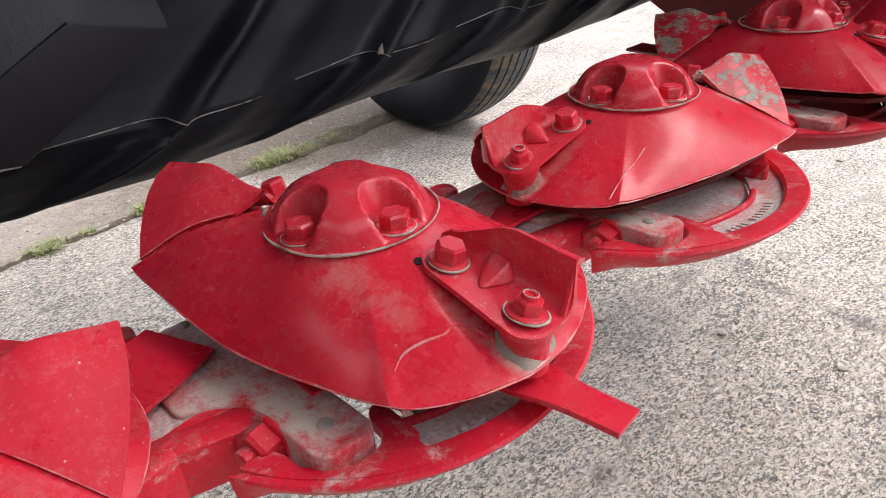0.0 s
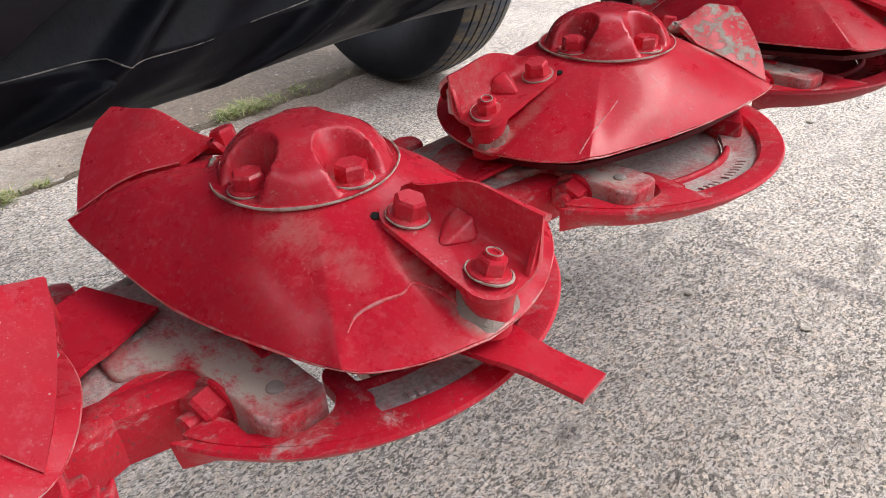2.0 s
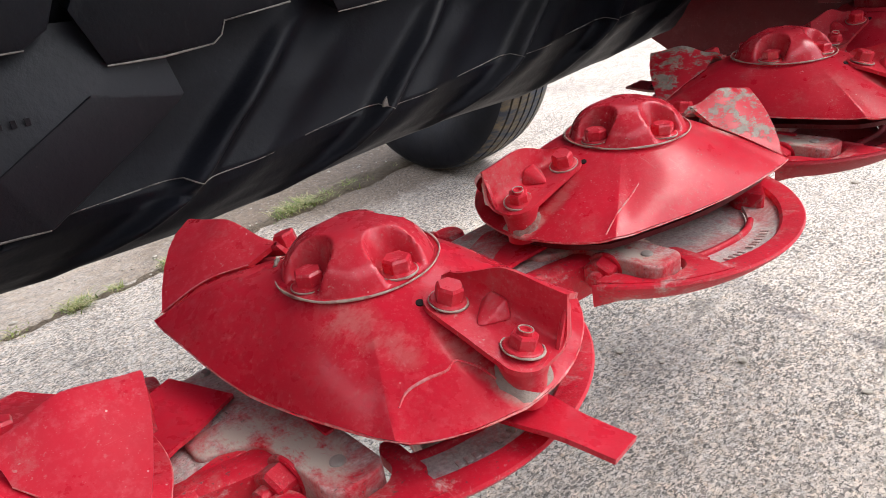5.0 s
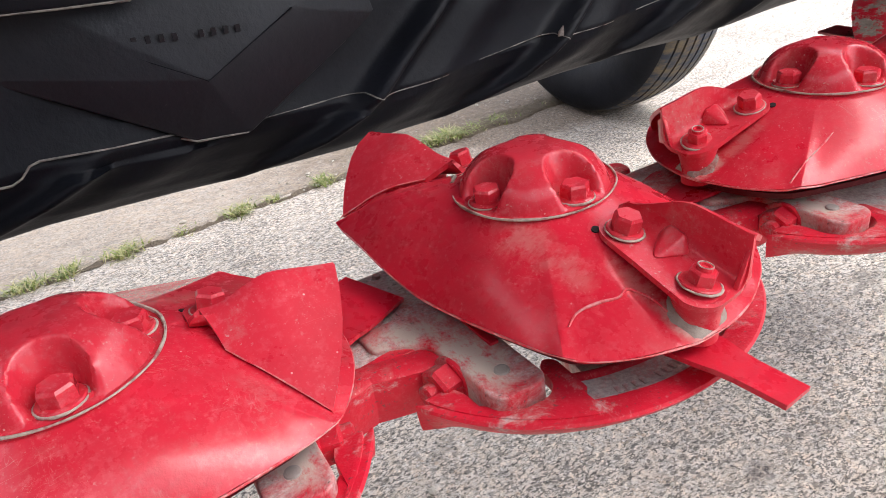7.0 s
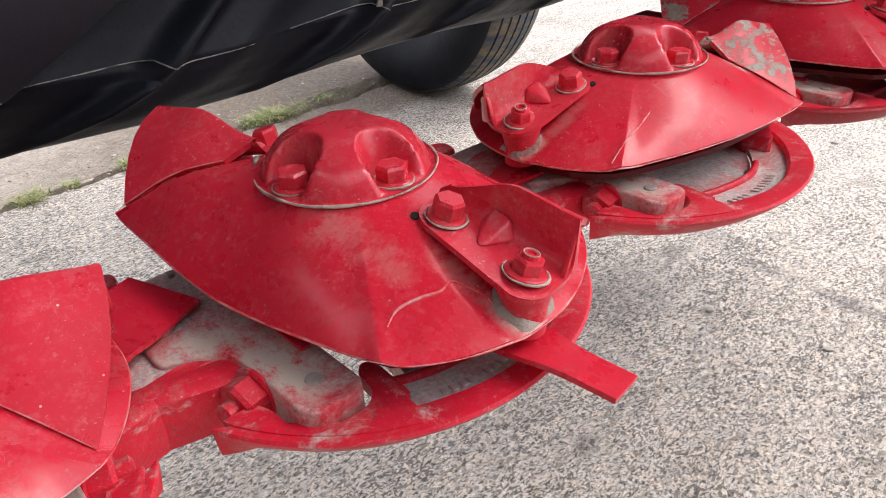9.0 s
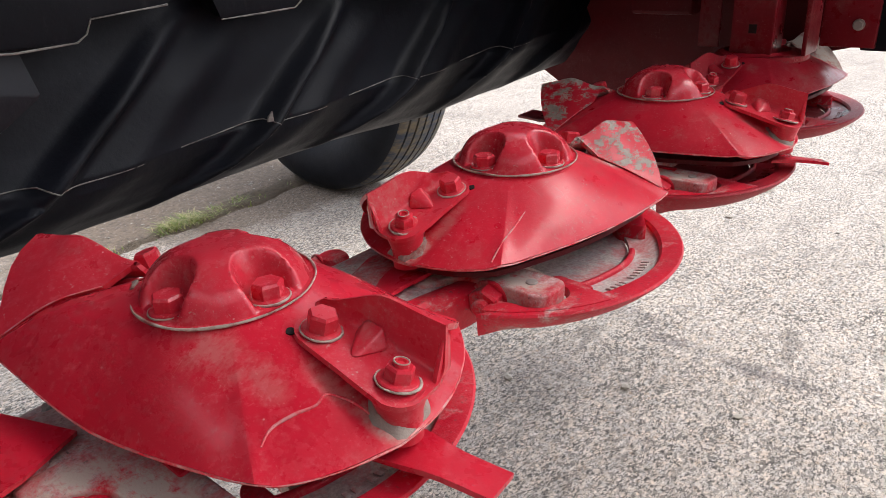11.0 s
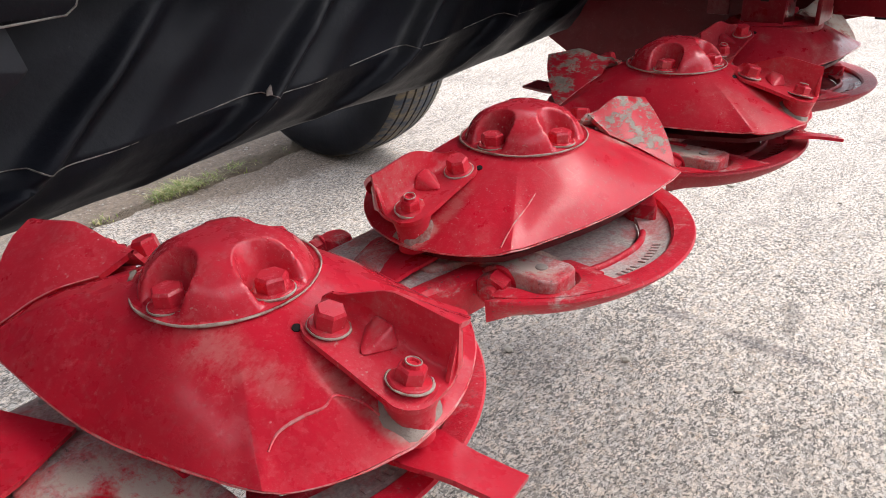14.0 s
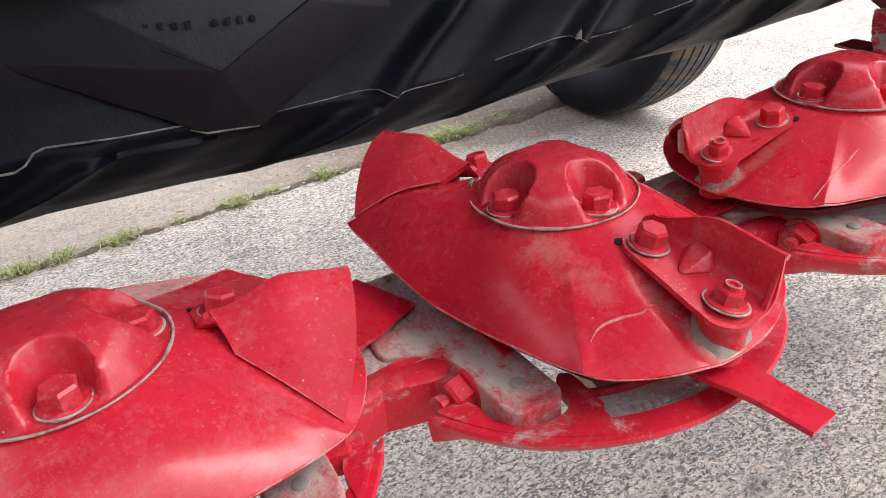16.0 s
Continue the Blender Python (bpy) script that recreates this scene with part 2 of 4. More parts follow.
def aggregate(name, tint, smooth=0.0, dirt=None, dark_blots=()):
    """Weathered concrete: pale paste, grey, brown and dark stones of a few millimetres, damp stains."""
    s = Shader(name)
    k = 1 - smooth

    def stones(scale, stops):
        """Cells of random tone with a soft edge."""
        sep = s.t.nodes.new("ShaderNodeSeparateColor")
        s.link(s.voronoi(scale, out="Color"), sep.inputs[0])
        return s.ramp(sep.outputs[0], stops), sep

    tone = lambda v: tuple(min(1, c * (1 + (v - 1) * k)) for c in tint)
    small, sep = stones(150, [(0.0, tone(0.75)), (0.16, tone(0.95)), (0.40, tone(1.1)), (0.70, tone(1.25)), (0.97, tone(1.6))])
    large, sep2 = stones(70, [(0.0, tone(0.75)), (0.20, tone(1.0)), (0.5, tone(1.12)), (0.95, tone(1.4))])
    col = s.mix(s.ramp(s.noise(60, 4), [(0.40, 0.2), (0.60, 0.75)]), large, small)
    grit = s.ramp(s.noise(210, 5, 0.75), [(0.36, 0.55), (0.46, 1.0), (0.60, 1.30)])
    col = s.mix(0.8 * k + 0.1, col, grit, "MULTIPLY")
    hue = s.ramp(s.noise(40, 6, 0.75, shift=(7, 2, 0)), [(0.35, (1.08, 0.98, 0.86)), (0.6, (0.97, 1.0, 1.03))])
    col = s.mix(0.9, col, hue, "MULTIPLY")
    warm = s.math("MULTIPLY", s.ramp(sep2.outputs[1], [(0.88, 0.0), (0.91, 1.0)]), s.ramp(s.voronoi(75), [(0.30, 1.0), (0.45, 0.0)]))
    col = s.mix(s.math("MULTIPLY", warm, 0.55 * k), col, (0.45, 0.30, 0.19))
    where = s.ramp(s.noise(7, 6, 0.7, stretch=(0.7, 1.2, 1), dist=0.5), [(0.36, 0.45), (0.60, 1.0)])
    grains = s.ramp(s.noise(118, 2.2, 0.6, stretch=(0.72, 1.15, 1), dist=0.9), [(0.505, 0.0), (0.545, 1.0)])
    col = s.mix(s.math("MULTIPLY", s.math("MULTIPLY", grains, where), 0.86 * k + 0.06), col, tuple(c * 0.21 for c in tint))
    stain = s.ramp(s.noise(2.6, 8, 0.66, dist=0.8), [(0.40, 0.0), (0.70, 1.0)])
    col = s.mix(s.math("MULTIPLY", stain, 0.22), col, tuple(c * 0.5 for c in tint))
    mark = s.ramp(s.noise(3.4, 10, 0.82, stretch=(1.0, 3.4, 1), shift=(2.2, 0.4, 0), dist=0.3), [(0.53, 0.0), (0.66, 1.0)])
    col = s.mix(s.math("MULTIPLY", mark, 0.65), col, (0.13, 0.115, 0.10))
    pale = s.ramp(s.noise(1.3, 7, 0.7, shift=(4, 1, 0)), [(0.45, 0.0), (0.65, 1.0)])
    col = s.mix(s.math("MULTIPLY", pale, 0.25), col, tuple(min(1, c * 1.3) for c in tint))
    # Brown dirt by the wheel, which also puts the shade there into colour.
    if dirt:
        px, py, rx, ry = dirt
        mp = s.t.nodes.new("ShaderNodeMapping")
        mp.inputs["Scale"].default_value, mp.inputs["Location"].default_value = (1 / rx, 1 / ry, 0), (-px / rx, -py / ry, 0)
        ball = s.t.nodes.new("ShaderNodeTexGradient")
        ball.gradient_type = "SPHERICAL"
        s.link(s.co, mp.inputs["Vector"])
        s.link(mp.outputs[0], ball.inputs[0])
        ragged = s.ramp(s.math("ADD", ball.outputs[1], s.math("MULTIPLY", s.noise(9, 8, 0.75), 0.8)), [(0.50, 0.0), (0.85, 1.0)])
        col = s.mix(s.math("MULTIPLY", ragged, 0.82), col, s.mix(s.ramp(s.noise(55, 8, 0.8), [(0.35, 0.0), (0.65, 1.0)]), (0.050, 0.035, 0.025), (0.26, 0.19, 0.13)))
    black = s.ramp(s.noise(135, 2.0, 0.6, stretch=(0.75, 1.2, 1), shift=(3, 8, 0), dist=0.6), [(0.575, 0.0), (0.605, 1.0)])
    col = s.mix(s.math("MULTIPLY", black, 0.8 * k), col, (0.05, 0.045, 0.042))
    white = s.ramp(s.noise(120, 2, 0.6, shift=(9, 1, 0)), [(0.65, 0.0), (0.68, 1.0)])
    col = s.mix(s.math("MULTIPLY", white, 0.6 * k), col, (0.78, 0.74, 0.70))
    for px, py, rx, ry, amount in dark_blots:
        mp = s.t.nodes.new("ShaderNodeMapping")
        mp.inputs["Scale"].default_value, mp.inputs["Location"].default_value = (1 / rx, 1 / ry, 0), (-px / rx, -py / ry, 0)
        ball = s.t.nodes.new("ShaderNodeTexGradient")
        ball.gradient_type = "SPHERICAL"
        s.link(s.co, mp.inputs["Vector"])
        s.link(mp.outputs[0], ball.inputs[0])
        torn = s.ramp(s.math("MULTIPLY", ball.outputs[1], s.noise(34, 10, 0.85, stretch=(1.6, 0.8, 1))), [(0.20, 0.0), (0.36, 1.0)])
        torn = s.math("MULTIPLY", torn, s.ramp(s.noise(110, 4, 0.7), [(0.42, 0.35), (0.56, 1.0)]))
        col = s.mix(s.math("MULTIPLY", torn, amount), col, (0.075, 0.065, 0.07))
    s.bump(s.noise(200, 6, 0.75), 0.55 * k + 0.1, 0.004)
    s.bump(s.noise(30, 6), 0.35, 0.012)
    return s.base(col, 0.88)


def soil():
    s = Shader("soil")
    col = s.mix(s.noise(60, 6), (0.06, 0.046, 0.033), (0.27, 0.21, 0.15))
    s.bump(s.noise(120, 5), 1.0, 0.02)
    return s.base(col, 0.95)


def leaf():
    s = Shader("grass_leaf")
    info = s.t.nodes.new("ShaderNodeNewGeometry")
    col = s.ramp(info.outputs["Random Per Island"], [(0.0, (0.10, 0.16, 0.03)), (0.55, (0.26, 0.31, 0.06)), (0.8, (0.48, 0.43, 0.19)), (1.0, (0.55, 0.45, 0.27))])
    return s.base(col, 0.55)


def plain_metal(name, col, rough):
    s = Shader(name)
    c = s.mix(s.noise(80, 6), col, tuple(v * 0.55 for v in col))
    return s.base(c, rough, 0.3)


WORN, CRUST, FLASH, EDGE = worn_paint(), dust_crust("dust_crust", (0.27, 0.07, 0.06), (0.34, 0.28, 0.24)), pale_flash(), edge_wear()
DUST_LINE = dust_crust("pale_dust_line", (0.30, 0.11, 0.10), (0.50, 0.42, 0.36))
RUBBER, RUBBER_LUG = dark_rubber("black_rubber", 0.0026, sheen=0.17), dark_rubber("black_rubber_worn", 0.002, 0.22)
# The block's bluish lift puts the sheen on its lit facets into colour.
RUBBER_BLOCK = dark_rubber("black_rubber_block", 0.005, 0.0, 0.34)
TYRE_SIDE, TYRE_TREAD = dark_rubber("tyre_sidewall", 0.008), dark_rubber("tyre_tread", 0.055, 1.0)
# Blots: one broad darker patch before the wheel, then the oil stains.
CONCRETE = aggregate("concrete_aggregate", (0.492, 0.440, 0.388), dirt=(1.55, 2.05, 0.85, 0.34), dark_blots=[(1.25, 1.60, 0.95, 0.50, 0.40), (1.366, 0.00, 0.060, 0.26, 0.65), (1.376, 0.25, 0.06, 0.16, 0.6), (1.44, 0.42, 0.10, 0.26, 0.45), (1.05, 0.42, 0.30, 0.22, 0.35), (0.60, 0.19, 0.06, 0.05, 0.6)])
SLAB = aggregate("concrete_slab", (0.365, 0.312, 0.262), 0.5, dirt=(1.40, 2.25, 1.3, 0.75))
SOIL, LEAF = soil(), leaf()
# Dark grey for the unseen slab and walls added to block sky light.
SKY_BLOCK = aggregate("sky_block_grey", (0.13, 0.12, 0.11), 0.7)
STONE = plain_metal("pale_stone", (0.6, 0.55, 0.47), 0.8)
RIVET = plain_metal("grey_rivet", (0.50, 0.45, 0.41), 0.55)
# Near-black for solid pieces that stand in for the shade in holes.
DARK = plain_metal("hole_shade", (0.02, 0.012, 0.012), 0.8)


# ---- mesh helpers ----
def ease(x):
    """A smooth step from 0 to 1."""
    x = min(1.0, max(0.0, x))
    return x * x * (3 - 2 * x)


def thing(name, label, category, group="", kind="", at=None):
    ob = new(name)
    ob.empty_display_size = 0.02
    if at is not None:
        ob.matrix_world = at
    return tagged(ob, label, category, group, kind)


def part(name, bm, material, parent=None, label="", smooth=None, matrix=None):
    """One mesh object from a bmesh, under its thing or part. smooth: edges sharper than this many degrees stay sharp."""
    me = bpy.data.meshes.new(name)
    if smooth:
        for fa in bm.faces:
            fa.smooth = True
        for e in bm.edges:
            if len(e.link_faces) == 2 and e.calc_face_angle(0) > radians(smooth):
                e.smooth = False
    bm.to_mesh(me)
    bm.free()
    me.materials.append(material)
    ob = new(name, me)
    if parent is not None:
        ob.parent = parent
    if matrix is not None:
        ob.matrix_basis = matrix
    return tagged(ob, label)


def bevelled(bm, width, segments=2, angle=30):
    edges = [e for e in bm.edges if len(e.link_faces) == 2 and e.calc_face_angle(0) > radians(angle)]
    bmesh.ops.bevel(bm, geom=edges, offset=width, segments=segments, profile=0.6, affect="EDGES", clamp_overlap=True)
    return bm


def box(a, b, bevel=0.0):
    bm = bmesh.new()
    bmesh.ops.create_cube(bm, size=1)
    for v in bm.verts:
        v.co = Vector([a[i] + (b[i] - a[i]) * (v.co[i] + 0.5) for i in range(3)])
    return bevelled(bm, bevel) if bevel else bm


def prism(outline, z0, z1, bevel=0.0, segments=2):
    """A solid with the given plan outline between two heights (numbers, or functions of x and y)."""
    h0 = z0 if callable(z0) else (lambda x, y: z0)
    h1 = z1 if callable(z1) else (lambda x, y: z1)
    bm = bmesh.new()
    low = [bm.verts.new((x, y, h0(x, y))) for x, y in outline]
    top = [bm.verts.new((x, y, h1(x, y))) for x, y in outline]
    n = len(outline)
    bm.faces.new(low[::-1])
    bm.faces.new(top)
    for i in range(n):
        bm.faces.new((low[i], low[(i + 1) % n], top[(i + 1) % n], top[i]))
    bmesh.ops.recalc_face_normals(bm, faces=bm.faces)
    return bevelled(bm, bevel, segments) if bevel else bm


def grid(rows, closed_u=False, thickness=0.0):
    """A surface through rows of points; with a thickness it becomes a shell, thick downwards along its normals."""
    bm = bmesh.new()
    vs = [[bm.verts.new(p) for p in row] for row in rows]
    for a, b in zip(vs, vs[1:]):
        m = len(a)
        for i in range(m if closed_u else m - 1):
            j = (i + 1) % m
            bm.faces.new((a[i], a[j], b[j], b[i]))
    bmesh.ops.recalc_face_normals(bm, faces=bm.faces)
    if thickness:
        bm.normal_update()
        mean = sum((fa.normal.z * fa.calc_area() for fa in bm.faces), 0.0)
        if mean < 0:
            bmesh.ops.reverse_faces(bm, faces=bm.faces)
            bm.normal_update()
        bmesh.ops.solidify(bm, geom=bm.faces[:], thickness=thickness)
        bmesh.ops.recalc_face_normals(bm, faces=bm.faces)
    return bm


def lathe(profile, segments=40, squash=None):
    """A solid of revolution round z from (r, z) points, closed where r is zero."""
    bm = bmesh.new()
    rings = []
    for r, z in profile:
        if r < 1e-6:
            rings.append([bm.verts.new((0, 0, z))])
        else:
            rings.append([bm.verts.new((r * math.cos(2 * math.pi * i / segments), r * math.sin(2 * math.pi * i / segments), z)) for i in range(segments)])
    for a, b in zip(rings, rings[1:]):
        for i in range(segments):
            j = (i + 1) % segments
            if len(a) == 1 and len(b) > 1:
                bm.faces.new((a[0], b[j], b[i]))
            elif len(b) == 1 and len(a) > 1:
                bm.faces.new((a[i], a[j], b[0]))
            elif len(a) > 1:
                bm.faces.new((a[i], a[j], b[j], b[i]))
    bmesh.ops.recalc_face_normals(bm, faces=bm.faces)
    return bm


def hex_bolt(af, height, washer_r, washer_h, stud=0.0):
    """A hexagon head with chamfered top on a round washer, built upward from z = 0."""
    bm = lathe([(0, 0), (washer_r, 0), (washer_r, washer_h * 0.7), (washer_r * 0.93, washer_h), (0, washer_h)], 24)
    r = af / math.sqrt(3)
    rings = []
    for k, z in ((1.0, washer_h), (1.0, washer_h + height * 0.82), (0.86, washer_h + height)):
        rings.append([bm.verts.new((k * r * math.cos(math.pi / 3 * i), k * r * math.sin(math.pi / 3 * i), z)) for i in range(6)])
    for a, b in zip(rings, rings[1:]):
        for i in range(6):
            bm.faces.new((a[i], a[(i + 1) % 6], b[(i + 1) % 6], b[i]))
    bm.faces.new(rings[-1])
    if stud:
        r2, z0 = af * 0.34, washer_h + height
        ring = []
        for rr, z in ((r2, z0), (r2, z0 + stud), (r2 * 0.6, z0 + stud), (r2 * 0.5, z0 + stud * 0.4)):
            ring.append([bm.verts.new((rr * math.cos(math.pi / 6 * i), rr * math.sin(math.pi / 6 * i), z)) for i in range(12)])
        for a, b in zip(ring, ring[1:]):
            for i in range(12):
                bm.faces.new((a[i], a[(i + 1) % 12], b[(i + 1) % 12], b[i]))
        bm.faces.new(ring[-1])
    bmesh.ops.recalc_face_normals(bm, faces=bm.faces)
    return bm


def tube(points, radius, sides=8):
    """A round bead along points."""
    bm = bmesh.new()
    pts = [Vector(p) for p in points]
    rings = []
    for i, p in enumerate(pts):
        d = (pts[min(i + 1, len(pts) - 1)] - pts[max(i - 1, 0)]).normalized()
        a = d.cross(Vector((0.13, 0.21, 0.97))).normalized()
        b = d.cross(a)
        r = radius * (0.75 + 0.5 * noise.noise(p * 37))
        rings.append([bm.verts.new(p + (a * math.cos(t) + b * math.sin(t)) * r) for t in (2 * math.pi * k / sides for k in range(sides))])
    for a, b in zip(rings, rings[1:]):
        for i in range(sides):
            bm.faces.new((a[i], a[(i + 1) % sides], b[(i + 1) % sides], b[i]))
    bm.faces.new(rings[0][::-1])
    bm.faces.new(rings[-1])
    bmesh.ops.recalc_face_normals(bm, faces=bm.faces)
    return bm


# ---- ground ----
JOINT_Y, JOINT_TURN = 2.03, 0.06


def ground_sheet():
    bm = bmesh.new()
    xs = [-400, -40, -8] + [-3 + 0.1 * i for i in range(81)] + [12, 40, 400]
    ys = [-400, -40, -8] + [-2 + 0.1 * i for i in range(40)] + [12, 40, 400]
    rows = []
    for y in ys:
        rows.append([(x, y, 0.004 * noise.noise(Vector((x * 1.3, y * 1.3, 0))) if abs(x) < 6 and -3 < y < 1.9 else 0.0) for x in xs])
    bm.free()
    return grid(rows)


tagged(part("ground", ground_sheet(), CONCRETE, smooth=60), "weathered grey concrete yard with exposed aggregate", "ground", kind="structure")


def slab_beyond():
    """The older slab behind the joint, its worn edge a little higher than the yard."""
    xs = [-400, -40, -8] + [-3 + 0.08 * i for i in range(64)]
    rows = []
    for k, (dy, z) in enumerate([(0.012, -0.03), (0.016, 0.0), (0.03, 0.006), (0.07, 0.010), (0.16, 0.012), (0.6, 0.013), (3, 0.013), (40, 0.013), (390, 0.013)]):
        row = []
        for x in xs:
            wob = 0.03 * noise.noise(Vector((x * 2.1, 3.3, k * 0.2))) if k < 5 and abs(x) < 7 else 0
            row.append((x, JOINT_Y + JOINT_TURN * x + dy + max(wob, -0.008 - dy * 0.2), z + (0.008 * noise.noise(Vector((x * 3, dy * 3, 1))) if 1 < k < 6 else 0)))
        rows.append(row)
    return grid(rows)


tagged(part("pavement", slab_beyond(), SLAB, smooth=60), "brownish worn concrete slab with a crumbled edge", "pavement", kind="structure")


def soil_strip():
    rows = []
    xs = [-1.8 + 0.022 * i for i in range(175)]
    for k in range(13):
        q = k / 12
        row = []
        for x in xs:
            spread = min(1, max(0, (x - 0.75) / 0.45))
            wide = 1 + 2.4 * spread * (0.8 + 0.7 * noise.noise(Vector((x * 6, 7, 0))))
            dy = (-0.020 + 0.056 * q) * wide
            h = 0.010 * math.sin(math.pi * q) - 0.005 + 0.011 * spread * math.sin(math.pi * q) ** 0.4
            rough = 0.013 * noise.noise(Vector((x * 24, dy * 26, 5))) + 0.006 * noise.noise(Vector((x * 60, dy * 60, 2)))
            row.append((x, JOINT_Y + JOINT_TURN * x + dy, h + rough))
        rows.append(row)
    return grid(rows)


tagged(part("trim", soil_strip(), SOIL, smooth=60), "strip of dark soil in the joint between slabs", "soil", kind="structure")


def blades_of_grass():
    rng = random.Random(5)
    bm = bmesh.new()
    spots = [(-0.62, 0.10, 40), (-0.47, 0.07, 50), (-0.37, 0.04, 40), (-0.21, 0.06, 60), (-0.05, 0.04, 10), (0.13, 0.05, 60), (0.24, 0.03, 16), (0.42, 0.035, 50), (0.62, 0.05, 10), (0.86, 0.07, 70), (0.93, 0.05, 90), (1.02, 0.05, 40), (1.13, 0.03, 40), (1.18, 0.05, 12), (1.36, 0.10, 14), (1.50, 0.07, 12)]
    for cx, spread, count in spots:
        cx, spread = -0.2 + (cx + 0.2) * 1.165, spread * 1.165
        for _ in range(count * 4):
            x = cx + rng.gauss(0, spread * 0.45)
            y = JOINT_Y + JOINT_TURN * x + rng.gauss(0.012, 0.024)
            n, tall, lean = 4, rng.uniform(0.012, 0.038) * (0.7 if count < 40 else 1.5 if count > 65 else 1.0), rng.uniform(0.7, 1.8)
            a, wide = rng.uniform(0, 6.283), rng.uniform(0.0014, 0.0032)
            ring = []
            for k in range(n):
                s = k / (n - 1)
                out, up = tall * lean * s * s, tall * (s - 0.35 * lean * s * s)
                p = Vector((x + math.cos(a) * out, y + math.sin(a) * out, 0.004 + max(up, 0.001 * k)))
                side = Vector((-math.sin(a), math.cos(a), 0)) * wide * (1 - s * 0.92)
                ring.append((bm.verts.new(p - side), bm.verts.new(p + side)))
            for (p, q), (r, t) in zip(ring, ring[1:]):
                bm.faces.new((p, q, t, r))
    return bm


tagged(part("grass", blades_of_grass(), LEAF), "short green grass tufts growing in the joint", "grass", kind="stuff")


def pebbles():
    rng = random.Random(9)
    bm = bmesh.new()
    for _ in range(260):
        if rng.random() < 0.6:
            x = rng.uniform(-0.8, 2.6)
            edge = JOINT_Y + JOINT_TURN * x
            y = edge + abs(rng.gauss(0.02, 0.16)) - 0.03
            z = 0.012 if y > edge + 0.06 else 0.006
        else:
            x, y, z = rng.uniform(-0.2, 3.4), rng.uniform(-0.6, 1.6), 0.002
        r = rng.uniform(0.002, 0.006) if rng.random() < 0.92 else rng.uniform(0.008, 0.014)
        made = bmesh.ops.create_icosphere(bm, subdivisions=1, radius=r)
        turn = Matrix.Rotation(rng.uniform(0, 6.28), 3, "Z")
        sx, sy, sz = rng.uniform(0.8, 1.7), rng.uniform(0.7, 1.1), rng.uniform(0.4, 0.7)
        for v in made["verts"]:
            v.co = turn @ Vector((v.co.x * sx, v.co.y * sy, v.co.z * sz)) + Vector((x, y, z))
    return bm


tagged(part("pebbles", pebbles(), STONE), "small pale pebbles scattered over the concrete", "pebbles", kind="stuff")

# unseen blockers added to shape the light: a slab overhead, walls west and south
tagged(part("ceiling", box((-1.4, -1.15, 2.9), (1.65, 1.2, 2.96)), SKY_BLOCK), "dark slab added out of view to block the sky overhead", "ceiling", kind="structure")
tagged(part("wall_west", box((-4.3, -5.0, 0), (-4.0, 9.0, 5.2)), SKY_BLOCK), "plain grey wall added out of view to block low sky", "wall", kind="structure")
tagged(part("wall_south", box((-4.3, -5.3, 0), (1.6, -5.0, 5.2)), SKY_BLOCK), "plain grey wall added out of view to block low sky", "wall", kind="structure")

# ---- mower: cutter bar, skid shoes, discs ----
PITCH = 0.4
CX, CY = 0.107, 0.0995
COUNT = range(-1, 4)


def bar_body():
    """The flat gear case: wide top plate with rounded front and rear shoulders."""
    sec = [(-0.012, 0.600), (-0.020, 0.612), (-0.024, 0.640), (-0.021, 0.650), (-0.014, 0.6525), (0.02, 0.653), (0.09, 0.654),
           (0.115, 0.650), (0.135, 0.640), (0.148, 0.622), (0.146, 0.600), (0.12, 0.592), (0.0, 0.592)]
    xs = [-1.05 + 0.05 * i for i in range(56)]
    rows = []
    for y, z in sec + sec[:1]:
        rows.append([(x, CY + y + 0.0015 * noise.noise(Vector((x * 8, y * 20, 0))), z + 0.0015 * noise.noise(Vector((x * 9, y * 9, 4)))) for x in xs])
    bm = grid(rows)
    bmesh.ops.remove_doubles(bm, verts=bm.verts, dist=1e-5)
    bmesh.ops.holes_fill(bm, edges=bm.edges, sides=20)
    bmesh.ops.recalc_face_normals(bm, faces=bm.faces)
    return bm


bar = thing("cutter_bar", "dusty red mower cutter bar with caked grey dirt", "cutter bar", at=Matrix.Identity(4))
part("gear_case", bar_body(), PAINT_BAR, bar, "red gear case under grey dust", smooth=50)


def round_outline(points, radius, seg=4):
    """A plan outline with its corners rounded."""
    out = []
    n = len(points)
    for i in range(n):
        p, a, b = Vector(points[i]), Vector(points[i - 1]), Vector(points[(i + 1) % n])
        da, db = (a - p), (b - p)
        r = min(radius, da.length * 0.45, db.length * 0.45)
        s, e = p + da.normalized() * r, p + db.normalized() * r
        for k in range(seg + 1):
            t = k / seg
            out.append(tuple((1 - t) ** 2 * s + 2 * t * (1 - t) * p + t * t * e))
    return out


def arm_mesh():
    """Flat arm from the bar forward, on which the skid shoe is riveted."""
    plan = round_outline([(-0.185, -0.012), (-0.158, -0.022), (-0.142, -0.036), (-0.138, -0.060), (-0.137, -0.121), (-0.128, -0.131), (-0.095, -0.131), (-0.088, -0.123), (-0.090, -0.035), (-0.070, 0.0), (-0.10, 0.02), (-0.185, 0.02)], 0.007)
    return prism(plan, 0.625, lambda x, y: 0.6570 - max(0, -0.09 - y) * 0.03, 0.003, 3)


